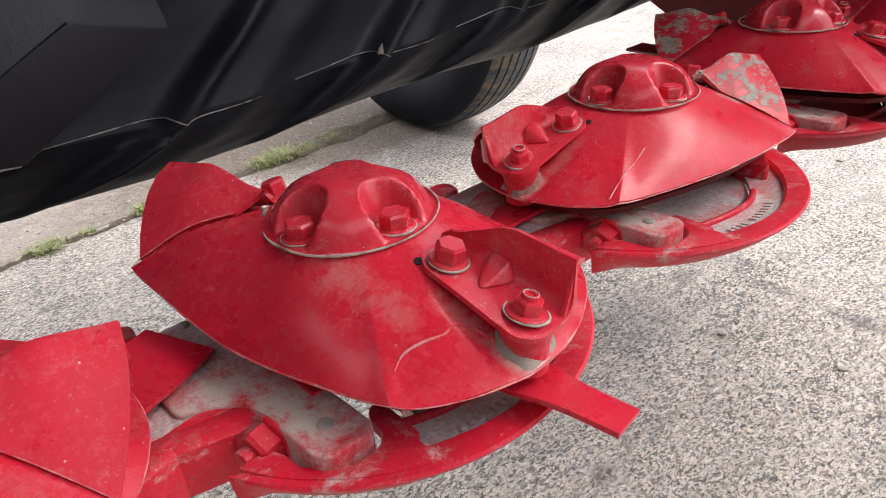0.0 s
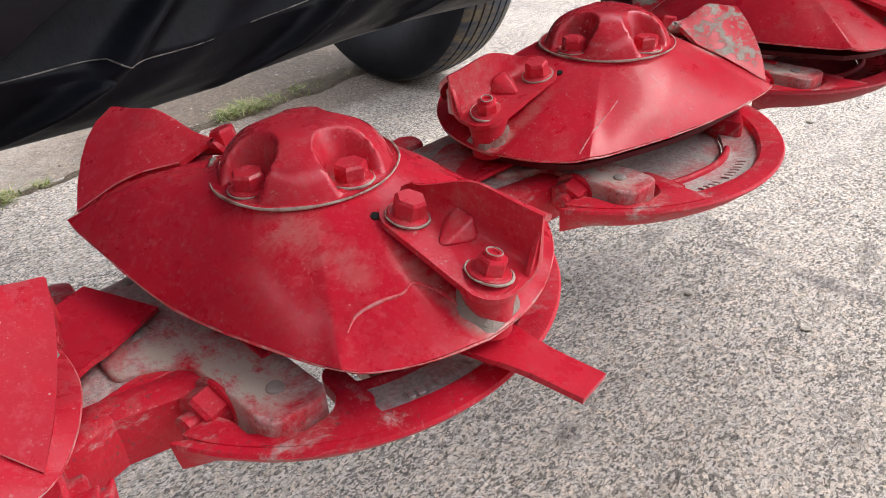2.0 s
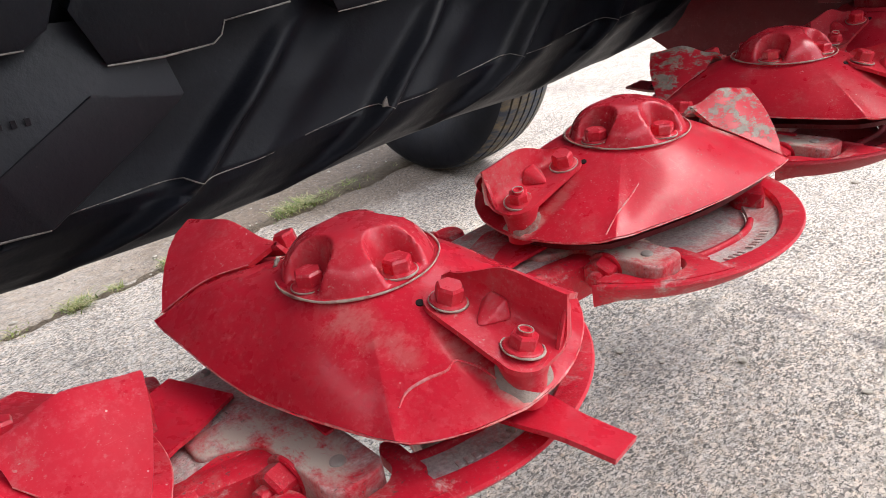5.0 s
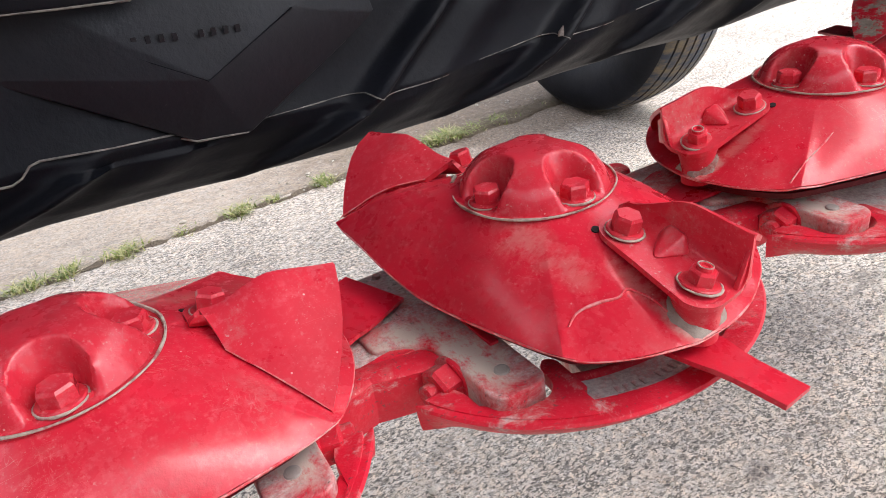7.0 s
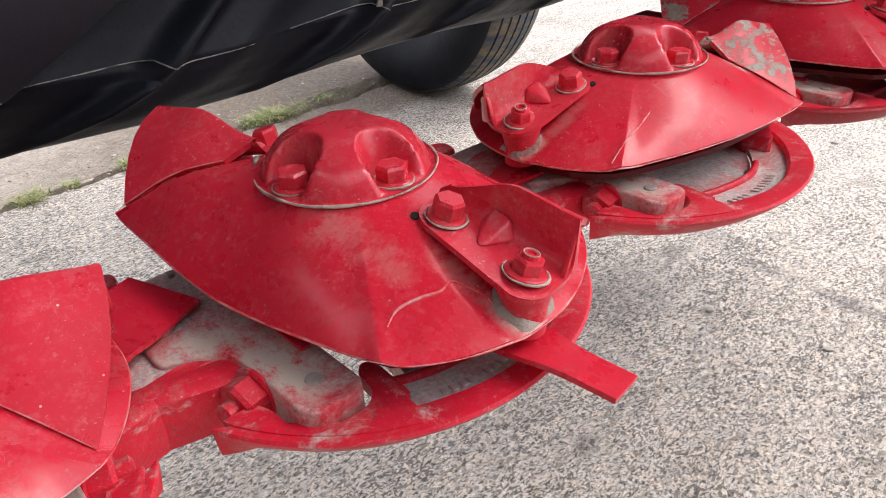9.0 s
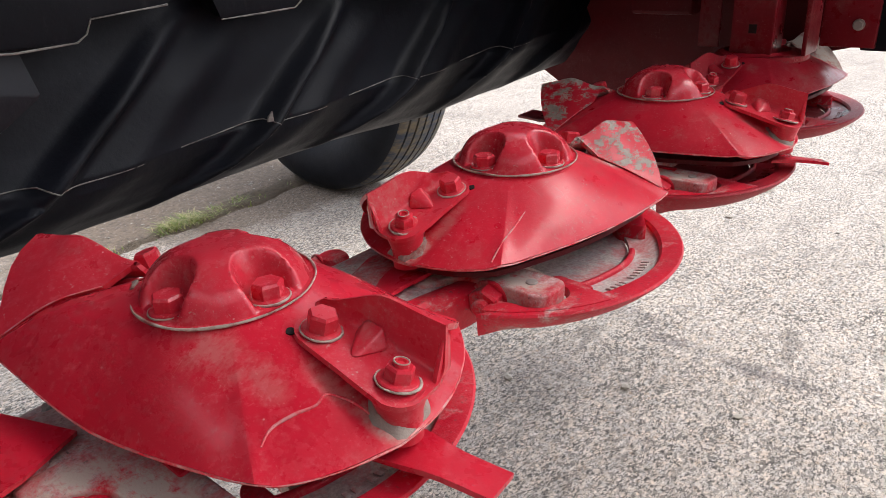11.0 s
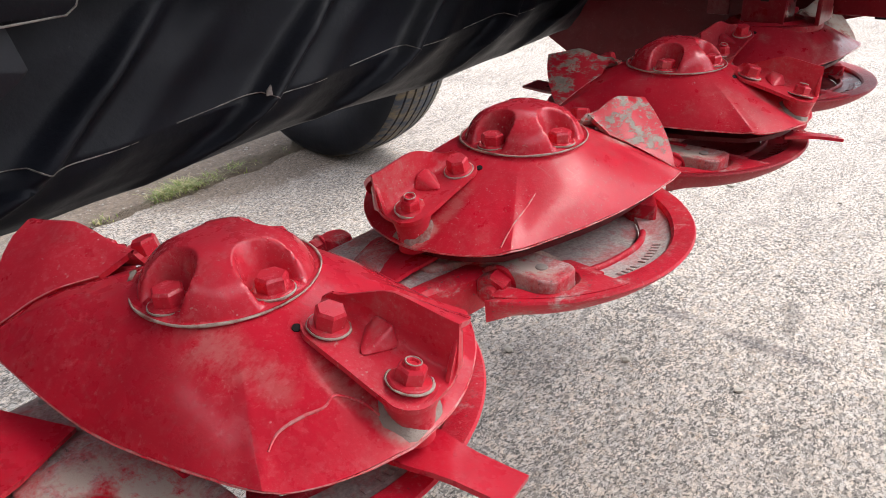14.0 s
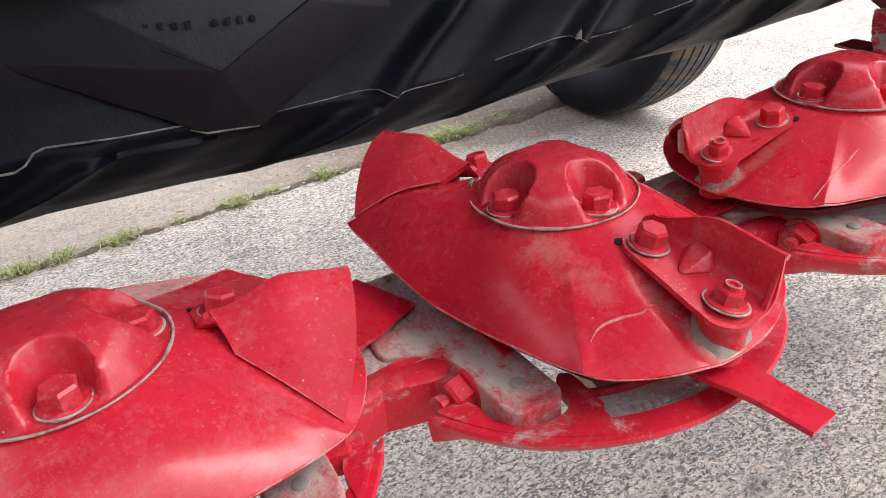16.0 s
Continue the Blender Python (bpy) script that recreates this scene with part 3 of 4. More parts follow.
def web_mesh():
    """Cast web that stands on the bar in front of each arm."""
    plan = round_outline([(-0.255, 0.040), (-0.215, 0.070), (-0.170, 0.090), (-0.150, 0.072), (-0.160, 0.040), (-0.185, 0.022), (-0.235, 0.016)], 0.014)
    return prism(plan, 0.64, lambda x, y: 0.6560 + 0.010 * math.exp(-((y - 0.055 - 0.3 * (x + 0.2)) / 0.018) ** 2), 0.004, 3)


def brace_mesh():
    """Sloping red strut from the bar's front edge to the shoe's bolt."""
    rows = []
    for k in range(9):
        t = k / 8
        x, y, w = -0.265 + 0.125 * t, -0.020 - 0.020 * ease(t), 0.010 + 0.006 * ease(t)
        top = 0.652 + 0.003 * math.sin(math.pi * t)
        rows.append([(x, y + w, top - 0.004), (x, y + w * 0.6, top), (x, y - w * 0.5, top - 0.0005), (x, y - w * 0.9, top - 0.005), (x, y - w, 0.625), (x, y - w * 0.6, 0.606), (x, y + w, 0.606)])
    bm = grid([r + r[:1] for r in rows])
    bmesh.ops.remove_doubles(bm, verts=bm.verts, dist=1e-6)
    bmesh.ops.holes_fill(bm, edges=bm.edges, sides=20)
    bmesh.ops.recalc_face_normals(bm, faces=bm.faces)
    return bm


def lug_mesh():
    plan = round_outline([(-0.190, 0.135), (-0.160, 0.130), (-0.155, 0.156), (-0.170, 0.166), (-0.190, 0.162)], 0.008)
    return prism(plan, 0.600, 0.648, 0.005)


def nut_mesh(af, height):
    bm = hex_bolt(af, height, af * 0.66, 0.004)
    return bm


MIRROR = Matrix.Diagonal((-1, 1, 1, 1))
for i in COUNT:
    # the first shoe and its arm are mirrored
    ax = Matrix.Translation((CX + PITCH * i, CY, 0)) @ (MIRROR if i < 0 else Matrix.Identity(4))
    arm = part("arm", arm_mesh(), PAINT_ARM, bar, "flat arm with worn paint and dust", smooth=40, matrix=ax)
    part("rivet", lathe([(0, 0), (0.0065, 0), (0.006, 0.0015), (0.004, 0.0022), (0, 0.0024)], 16), RIVET, arm, "grey rivet head", matrix=pose(-0.113, -0.1010, 0.6562))
    part("arm_strip", box((-0.103, -0.070, 0.654), (-0.094, 0.0, 0.6592), 0.002), PAINT_RIM, arm, "")
    part("rear_lug", lug_mesh(), PAINT_RIM, bar, "", smooth=40, matrix=ax)
    part("bolt", hex_bolt(0.019, 0.014, 0.013, 0.003), PAINT_RIM, bar, "", matrix=ax @ pose(-0.188, 0.158, 0.638, 0, -90, 0))
    part("strut", brace_mesh(), PAINT_STRUT, bar, "red strut along the bar's front edge", smooth=40, matrix=ax)
    part("web", web_mesh(), PAINT_ARM, bar, "cast web with worn red paint", smooth=50, matrix=ax)
    part("bolt", hex_bolt(0.008, 0.004, 0.0055, 0.001), RIVET, bar, "small pale grease screw", matrix=ax @ pose(-0.125, 0.105, 0.651))

SHOE_R, SHOE_Z = 0.199, 0.643


def rim_width(deg):
    """Width of the skid's lip: pointed at its tip, broad beside the arm, then an even band."""
    for (a0, w0), (a1, w1) in zip(RIM_STOPS, RIM_STOPS[1:]):
        if a0 <= deg <= a1:
            return w0 + (w1 - w0) * (deg - a0) / (a1 - a0)
    return RIM_STOPS[-1][1]


RIM_STOPS = [(-156, 0.003), (-150, 0.016), (-143, 0.022), (-119, 0.026), (-114, 0.028), (-105, 0.028), (-99, 0.027), (-83, 0.025), (-62, 0.028), (-40, 0.028), (0, 0.031), (30, 0.031)]


def shoe_rim():
    """The crescent lip of the skid: a gently domed band with a rounded edge that turns under."""
    rows = []
    n = 64
    for j in range(n + 1):
        deg = -156 + 180 * j / n
        a, w, R = radians(deg), rim_width(deg), SHOE_R
        side = 0.027 - 0.006 * ease((deg + 150) / 70)
        k = min(1, w / 0.02)
        sec = [(R - w, -0.014), (R - w, -0.0035), (R - w + 0.003 * k, -0.0005), (R - w * 0.5, 0.0003), (R - 0.006 * k, 0.0006), (R - 0.0018 * k, 0.0002), (R, -0.0022), (R - 0.0025 * k, -0.0065), (R - 0.012 * k, -side * 0.7), (R - 0.022 * k, -side), (R - w - 0.002, -0.020)]
        rows.append([(r * math.cos(a), r * math.sin(a), SHOE_Z + z) for r, z in sec])
    bm = grid([r + r[:1] for r in rows])
    bmesh.ops.remove_doubles(bm, verts=bm.verts, dist=1e-6)
    bmesh.ops.holes_fill(bm, edges=bm.edges, sides=20)
    bmesh.ops.recalc_face_normals(bm, faces=bm.faces)
    return bm


def shoe_dish():
    """The sunken strip behind the rim, open towards the bar."""
    rows = []
    for r, z in ((SHOE_R - 0.024, -0.005), (SHOE_R - 0.031, -0.0085), (SHOE_R - 0.040, -0.0110), (SHOE_R - 0.052, -0.0120), (SHOE_R - 0.062, -0.0115)):
        rows.append([(r * math.cos(a), r * math.sin(a), SHOE_Z + z) for a in (radians(-118 + 130 * j / 40) for j in range(41))])
    return grid(rows, thickness=0.006)


def shoe_rib():
    """Raised red edge along the inner side of the sunken strip."""
    rows = []
    for a in range(-120, -62, 4):
        c, q = math.cos(radians(a)), math.sin(radians(a))
        rr = 0.1335 + 0.006 * ease((a + 100) / 30)
        rows.append([(r * c, r * q, SHOE_Z + z) for r, z in ((rr - 0.003, -0.026), (rr - 0.003, -0.0085), (rr - 0.001, -0.0065), (rr + 0.0025, -0.0065), (rr + 0.0045, -0.0095), (rr + 0.0045, -0.026))])
    bm = grid([r + r[:1] for r in rows])
    bmesh.ops.remove_doubles(bm, verts=bm.verts, dist=1e-6)
    bmesh.ops.holes_fill(bm, edges=bm.edges, sides=20)
    bmesh.ops.recalc_face_normals(bm, faces=bm.faces)
    return bm


def shoe_floor():
    plan = [(0.136 * math.cos(radians(a)), 0.136 * math.sin(radians(a))) for a in range(-110, 12, 4)] + [(0.02, -0.01), (-0.03, -0.03)]
    return prism(plan, 0.610, 0.6255)


def shoe_bracket():
    """Thick block at the shoe's tip, with the pocket in which the arm's end sits and a prong beside it."""
    arc = [((SHOE_R - 0.007) * math.cos(radians(a)), (SHOE_R - 0.007) * math.sin(radians(a))) for a in range(-112, -154, -3)]
    inner = round_outline([(-0.176, -0.080), (-0.150, -0.080), (-0.144, -0.094), (-0.142, -0.128), (-0.130, -0.137), (-0.094, -0.137), (-0.083, -0.127), (-0.081, -0.106), (-0.073, -0.098), (-0.064, -0.105), (-0.066, -0.150)], 0.006)
    return prism(inner[2:] + arc, 0.633, lambda x, y: 0.6448 + 0.05 * max(0, y + 0.120) * (x > -0.09), 0.0022, 2)


def shoe_ears():
    plan = round_outline([(0.100, -0.125), (0.140, -0.098), (0.158, -0.060), (0.132, -0.048), (0.095, -0.090)], 0.008)
    return prism(plan, 0.622, lambda x, y: 0.652 + 0.1 * (x - 0.12), 0.003)


for i in COUNT:
    ax = Matrix.Translation((CX + PITCH * i, CY, 0)) @ (MIRROR if i < 0 else Matrix.Identity(4))
    shoe = thing("skid_shoe", "scraped red steel skid shoe bolted under a cutting disc", "skid shoe", "skid shoes along the bar", at=ax)
    # The two far shoes get darkened reds, with their shade put into colour.
    rim_mat, dish_mat = (PAINT_RIM, PAINT_DISH) if i < 2 else (PAINT_SHADE, PAINT_MID_SHADE)
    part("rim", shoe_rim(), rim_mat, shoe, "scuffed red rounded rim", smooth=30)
    part("dish", shoe_dish(), dish_mat, shoe, "sunken floor under grey dust" if i < 2 else "sunken floor in red darkened for shade", smooth=50)
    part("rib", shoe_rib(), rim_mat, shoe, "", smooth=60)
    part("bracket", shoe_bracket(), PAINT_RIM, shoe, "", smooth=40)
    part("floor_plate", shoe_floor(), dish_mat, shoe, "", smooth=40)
    part("ear", shoe_ears(), PAINT_RIM, shoe, "", smooth=40)
    part("nut", nut_mesh(0.032, 0.017), PAINT_RIM, shoe, "", smooth=30, matrix=pose(-0.139, -0.066, 0.6390, 0, -90, 12))
    part("bolt_end", lathe([(0, 0), (0.009, 0), (0.009, 0.012), (0.006, 0.014), (0, 0.014)], 16), PAINT_RIM, shoe, "", smooth=30, matrix=pose(-0.156, -0.0695, 0.6390, 0, -90, 12))
    # worn raised lettering, no longer legible
    for k in range(12):
        a = radians(-105 + 2.75 * k)
        rr = 0.1590
        m = Matrix.Translation((rr * math.cos(a), rr * math.sin(a), SHOE_Z - 0.0108)) @ Matrix.Rotation(a + radians(90), 4, "Z") @ Matrix.Rotation(radians(-12), 4, "X")
        if k not in (4,):
            part("raised_bar", box((-0.0024, -0.0045, 0), (0.0024, 0.0045, 0.0018), 0.0006), dish_mat, shoe, "", matrix=m)

# disc geometry: u along the long axis, v towards the lifter's wall; m = -1 mirrors the hand
RIM_Z, RING_Z = 0.690, 0.748
CORNER_A, CORNER_B = radians(-39), radians(40)


def outline_r(psi):
    """Distance of the cover's edge from the axis at the angle psi from the long axis."""
    psi = (psi + math.pi) % (2 * math.pi) - math.pi
    if abs(psi) > math.pi / 2:
        psi = psi - math.pi if psi > 0 else psi + math.pi
    if CORNER_A <= psi <= CORNER_B:
        return 0.196 - (0.010 * (psi / CORNER_B) ** 2 if psi > 0 else 0.017 * (psi / CORNER_A) ** 2)
    ra, rb = 0.179, 0.186
    if psi > CORNER_B:
        p0, p1 = Vector((rb * math.cos(CORNER_B), rb * math.sin(CORNER_B))), Vector((-ra * math.cos(CORNER_A), -ra * math.sin(CORNER_A)))
    else:
        p0, p1 = Vector((ra * math.cos(CORNER_A), ra * math.sin(CORNER_A))), Vector((-rb * math.cos(CORNER_B), -rb * math.sin(CORNER_B)))
    d, e = Vector((math.cos(psi), math.sin(psi))), p1 - p0
    s = (p0.x * d.y - p0.y * d.x) / (e.y * d.x - e.x * d.y)
    chord = (p0 + e * s).length
    return chord + 0.017 * math.sin(math.pi * min(max(s, 0), 1))


def sink(u, v):
    """How far the cover is pressed down under each lifter."""
    if u < 0:
        u, v = -u, -v
    rim = 1 - 0.6 * ease((math.hypot(u, v) - 0.178) / 0.018)
    return 0.005 * ease((u - 0.098) / 0.055) * rim * ease((v + 0.046) / 0.016) * ease((0.066 - v) / 0.02)


def cover_z(s, psi):
    long_way = math.cos(psi) ** 2
    fold = sum(math.exp(-((((psi - c + math.pi / 2) % math.pi) - math.pi / 2) / 0.045) ** 2) for c in (CORNER_A, CORNER_B)) * 0.0034 * max(0, s - 0.2)
    r = 0.06 + (outline_r(psi) - 0.06) * s
    return RING_Z + 0.002 - (RING_Z + 0.002 - RIM_Z + 0.004 * long_way) * (0.72 * s + 0.28 * s * s) + fold - sink(r * math.cos(psi), r * math.sin(psi))


def on_cover(u, v, m=1, lift=0.0):
    """A point on a cover's surface, from its place along and across the long axis."""
    a, r = math.atan2(v, u), math.hypot(u, v)
    s = (r - 0.06) / (outline_r(a) - 0.06)
    dent = 0.0016 * noise.noise(Vector((u * 13, v * 16, m * 3.0)))
    return (u, v * m, cover_z(s, a) + dent * s + lift)


def cover_mesh(m, warp=0.0):
    angles = sorted({round(a, 5) for a in [2 * math.pi * i / 192 - math.pi for i in range(192)]
                     + [CORNER_A, CORNER_B, CORNER_A + math.pi, CORNER_B - math.pi]})
    rows = []
    near = [2 * math.pi * k / 24 * 0.42 for k in range(-6, 7)]
    for s in (0.0, 0.08, 0.16, 0.26, 0.36, 0.45, 0.54, 0.62, 0.70, 0.77, 0.84, 0.90, 0.95, 0.985, 1.0):
        row = []
        for a in angles:
            even = sum(outline_r(a + d) for d in near) / len(near)
            R = even + (outline_r(a) - even) * s ** 1.6
            r = 0.060 + (R - 0.060) * s
            dent = 0.0016 * noise.noise(Vector((r * math.cos(a) * 13, r * math.sin(a) * 16, m * 3.0)))
            row.append((r * math.cos(a), m * r * math.sin(a), cover_z(s, a) + dent * s + warp * s * s * max(0, m * math.sin(a))))
        rows.append(row)
    bm = grid(rows, closed_u=True, thickness=0.004)
    return bm


def cap_mesh(bolts):
    """The domed hub cap: broad rounded top, and a pocket cut into its flank for each bolt."""
    n = 144
    radii = [0.0705, 0.0715, 0.0708] + [0.0695 - 0.0018 * k for k in range(38)] + [0.0005]
    rows = []
    for k, r in enumerate(radii):
        row = []
        for i in range(n):
            a = 2 * math.pi * i / n
            x, y = r * math.cos(a), r * math.sin(a)
            if k < 2:
                z = RING_Z - 0.004 + 0.004 * k
            else:
                q = min(1.0, r / 0.0670)
                z = RING_Z + 0.0008 + 0.0350 * (1 - q ** 3.6) ** 0.74 - 0.0016 * ease((r - 0.020) / 0.03)
                for b in bolts:
                    # along and across the pocket, which opens outwards
                    p = x * math.cos(b) + y * math.sin(b) - 0.0525
                    w = -x * math.sin(b) + y * math.cos(b)
                    d = math.hypot(min(p, 0.0) * 0.94, w * (1 - 0.12 * ease(p / 0.015)))
                    wall = ease((d - 0.0164) / 0.0080)
                    floor = RING_Z + 0.0004
                    if wall < 1:
                        z = min(z, floor + (z - floor) * wall)
            row.append((x, y, z + 0.0006 * noise.noise(Vector((x * 60, y * 60, 1)))))
        rows.append(row)
    bm = grid(rows, closed_u=True)
    bm.faces.new([v for v in bm.verts][-n:])
    bmesh.ops.recalc_face_normals(bm, faces=bm.faces)
    return bm


def ring_bead(r, z, radius, wobble=0.0015):
    pts = []
    for i in range(81):
        a = 2 * math.pi * i / 80
        pts.append(((r + wobble * noise.noise(Vector((a * 3, 0.5, 0)))) * math.cos(a), r * math.sin(a), z))
    return tube(pts, radius, 6)


def flange_z(u):
    """Height of the lifter's bolted strip along the long axis."""
    return 0.7412 - 0.274 * (u - 0.088)


def lifter_mesh(m, flare=0.0):
    """Bent sheet: a bolted strip with rounded ends, a hollow wall up to a sharp ridge, and a wide outer panel that falls to the cover's edge."""
    rows = []
    us = [0.0876, 0.0885, 0.091, 0.095, 0.101, 0.107] + [0.107 + 0.0075 * k for k in range(1, 11)] + [0.1865, 0.191, 0.195, 0.198, 0.1997]
    pa, pb = Vector((0.101, 0.044)), Vector((0.146, 0.109))
    for u in us:
        t = (u - 0.0876) / 0.1121
        if u < 0.107:
            front = -0.006 - 0.0190 * math.sqrt(max(0, 1 - ((0.107 - u) / 0.0196) ** 2))
        else:
            front = -0.0250 - 0.0085 * (u - 0.107) / 0.071
        if u > 0.182:
            front = -0.0335 + 0.022 * (1 - math.sqrt(max(0, 1 - ((u - 0.182) / 0.018) ** 2)))
        zb = flange_z(u)
        high = 0.010 + 0.0235 * ease(t / 0.55) + 0.007 * t
        foot = 0.0045 + 0.001 * t
        bend = min(0.0115, high * 0.75)
        pts = [(u, front, zb), (u, (front + foot) / 2, zb + 0.0002), (u, foot, zb + 0.0004)]
        for q in (22, 45, 68):
            pts.append((u, foot + bend * math.sin(radians(q)), zb + 0.0004 + bend * (1 - math.cos(radians(q)))))
        # the ridge starts behind the inner bolt
        ur = 0.097 + (0.1027 + flare) * t
        high += flare * t
        pts.append((u * 0.5 + ur * 0.5, foot + bend * 1.04, zb + bend * 1.02))
        pts.append((ur, foot + bend + 0.0045 * t, zb + high))
        low, top = Vector(on_cover(*pa.lerp(pb, t), 1, 0.0016)), Vector((ur, foot + bend + 0.0035 + 0.0045 * t, zb + high - 0.0006))
        pts.append(tuple(top))
        a0, a1, r0, r1 = math.atan2(top.y, top.x), math.atan2(low.y, low.x), math.hypot(top.x, top.y), math.hypot(low.x, low.y)
        for q in (0.2, 0.4, 0.6, 0.8, 1.0):
            a, r = a0 + (a1 - a0) * q, r0 + (r1 - r0) * q
            pts.append((r * math.cos(a), r * math.sin(a), top.z + (low.z - top.z) * q))
        rows.append([(p[0], p[1] * m, p[2] + 0.0006 * noise.noise(Vector((p[0] * 40, p[1] * 40, 2)))) for p in pts])
    return grid(rows, thickness=0.0048)


def flap_mesh(m):
    """The lifter's turned-in outer end."""
    u, z = 0.1990, flange_z(0.199)
    bm = bmesh.new()
    pts = [(u, 0.0060, z + 0.001), (u, 0.0205, z + 0.0290), (u - 0.014, 0.0480, z + 0.016), (u - 0.006, 0.0340, z - 0.004)]
    both = [bm.verts.new((a + d, b * m, c)) for a, b, c in pts for d in (0.0, -0.004)]
    bmesh.ops.convex_hull(bm, input=both)
    return bevelled(bm, 0.0012, 2)


def gusset_mesh(m):
    """Pressed stiffener across the lifter's bend."""
    bm = bmesh.new()
    z = flange_z
    pts = [(0.124, 0.012, z(0.124)), (0.157, 0.012, z(0.157)), (0.138, -0.014, z(0.138) + 0.0006), (0.144, -0.014, z(0.144) + 0.0006), (0.133, 0.0165, z(0.133) + 0.014), (0.149, 0.0165, z(0.149) + 0.014), (0.140, 0.016, z(0.14))]
    bmesh.ops.convex_hull(bm, input=[bm.verts.new((x, y * m, c)) for x, y, c in pts])
    return bevelled(bm, 0.0045, 4)


def blade_mesh(m, reach=0.096, wide=0.023, twist=-9):
    """Twisted flat knife that hangs on the outer bolt under the cover."""
    rows = []
    for t in (0.0, 0.15, 0.3, 0.45, 0.6, 0.8, 1.0):
        x = -0.018 + reach * t
        half = wide - 0.0055 * min(1, t * 1.5)
        tw = radians(twist) * min(1, max(0, (t - 0.25) / 0.25)) * m
        row = []
        for s in (-1, -0.85, 0, 0.85, 1):
            row.append((x, s * half * math.cos(tw), s * half * math.sin(tw) - 0.010 * max(0, t - 0.2)))
        rows.append(row)
    bm = grid(rows, thickness=0.0042)
    return bm


def bent_up(ob, turned=False):
    """Bend the rear corner of a cover, and the lifter on it, up and outwards."""
    h = 1 if turned else -1
    for p in ob.data.vertices:
        u, v = p.co.x * h, p.co.y * h
        w = ease(u / 0.12) * ease(v / 0.09)
        if turned:
            lean = ease((u - 0.10) / 0.10) * ease((v + 0.002) / 0.022) * (1 - ease((v - 0.03) / 0.06))
            u, v = u + 0.009 * lean, v + 0.006 * lean
        p.co = Vector((u * h * (1 + 0.055 * w), v * h * (1 + 0.055 * w), p.co.z + 0.022 * w))


def cutting_disc(i, phi, m, bolts, paint_mat, label, swings=(0, 0), wear=(None, None)):
    ob = thing("cutting_disc", label, "mower disc", "cutting discs on the bar", at=Matrix.Translation((CX + PITCH * i, CY, 0)))
    spin = pose(0, 0, 0, 0, 0, phi)
    warp = 0.034 if i < 0 else 0.0
    cover = part("cover", cover_mesh(m, warp), paint_mat, ob, "oval sloping cover with chips and dust", smooth=24, matrix=spin)
    edge = [(outline_r(a) * math.cos(a), m * outline_r(a) * math.sin(a), cover_z(1.0, a) - 0.0015 + warp * max(0, m * math.sin(a))) for a in (2 * math.pi * q / 120 for q in range(121))]
    rim_line = part("worn_edge", tube(edge, 0.0011, 6), EDGE, ob, "paint worn pale along the cover's edge", smooth=60, matrix=spin)
    if i == 0:
        bent_up(cover)
        bent_up(rim_line)
    part("hub", lathe([(0, 0.650), (0.058, 0.650), (0.055, 0.70), (0.055, 0.742), (0, 0.742)], 32), PAINT_BAR, ob, smooth=40)
    # Widened to keep light off the bar below; its red is darkened for shade.
    part("carrier", prism([(0.90 * outline_r(a) * math.cos(a), 0.86 * m * outline_r(a) * math.sin(a)) for a in (2 * math.pi * k / 48 for k in range(48))][::m], 0.667, 0.673), PAINT_DEEP_SHADE, ob, "plate under the cover, widened to block light, red darkened for shade", matrix=spin)
    if i == 3:
        part("collar", lathe([(0, 0.730), (0.062, 0.730), (0.062, 0.738), (0.073, 0.746), (0, 0.746)], 40), PAINT_DUST_SHADE, ob, "plain collar under the post", smooth=40)
    else:
        cap = part("cap", cap_mesh([radians(b) for b in bolts]), PAINT_CAP, ob, "domed hub cap with sunk bolt pockets", smooth=50)
        part("seam", ring_bead(0.0728, RING_Z - 0.0004, 0.0016), DUST_LINE, ob, "line of pale dust round the cap", smooth=60)
        for b in bolts:
            a = radians(b)
            seat = Matrix.Translation((0.0522 * math.cos(a), 0.0522 * math.sin(a), RING_Z + 0.0002)) @ Matrix.Rotation(a * 1.7, 4, "Z")
            bolt = part("bolt", hex_bolt(0.0220, 0.0115, 0.0160, 0.003), PAINT_CAP, cap, "", matrix=seat)
            part("dust_ring", ring_bead(0.0163, 0.0008, 0.0013, 0.0008), DUST_LINE, cap, "", smooth=60, matrix=seat)
    for k in (0, 1):
        end = spin @ pose(0, 0, 0, 0, 0, 180 * k)
        lift = part("lifter", lifter_mesh(m, 0.008 if i == 0 and k else 0.0), wear[k] or PAINT_LIFT, ob, "lifter worn down to bare grey steel" if wear[k] == WORN else "bolted bent steel lifter", smooth=28, matrix=end)
        part("gusset", gusset_mesh(m), wear[k] or PAINT_LIFT, lift, "", smooth=85)
        slot = on_cover(0.0900, -0.0200, m, 0.0002)
        # A solid dark disc on the cover, painted shade instead of an opening.
        part("slot", lathe([(0, -0.002), (0.0034, -0.002), (0.0034, 0.0004), (0, 0.0006)], 16), DARK, ob, "dark disc standing in for a small shaded hole", matrix=end @ pose(slot[0], slot[1], slot[2], 10 * m, 20, 0))
        part("flap", flap_mesh(m), wear[k] or PAINT_LIFT, lift, "", smooth=40)
        hem = [on_cover(0.101 + 0.045 * q, 0.044 + 0.065 * q, m, 0.0012) for q in [j / 16 for j in range(17)]]
        hem_line = part("dust_line", tube(hem, 0.0009, 6), EDGE, lift, "paint worn pale along the panel's lower edge", smooth=60)
        if i == 0 and k:
            bent_up(lift, True)
            bent_up(hem_line, True)
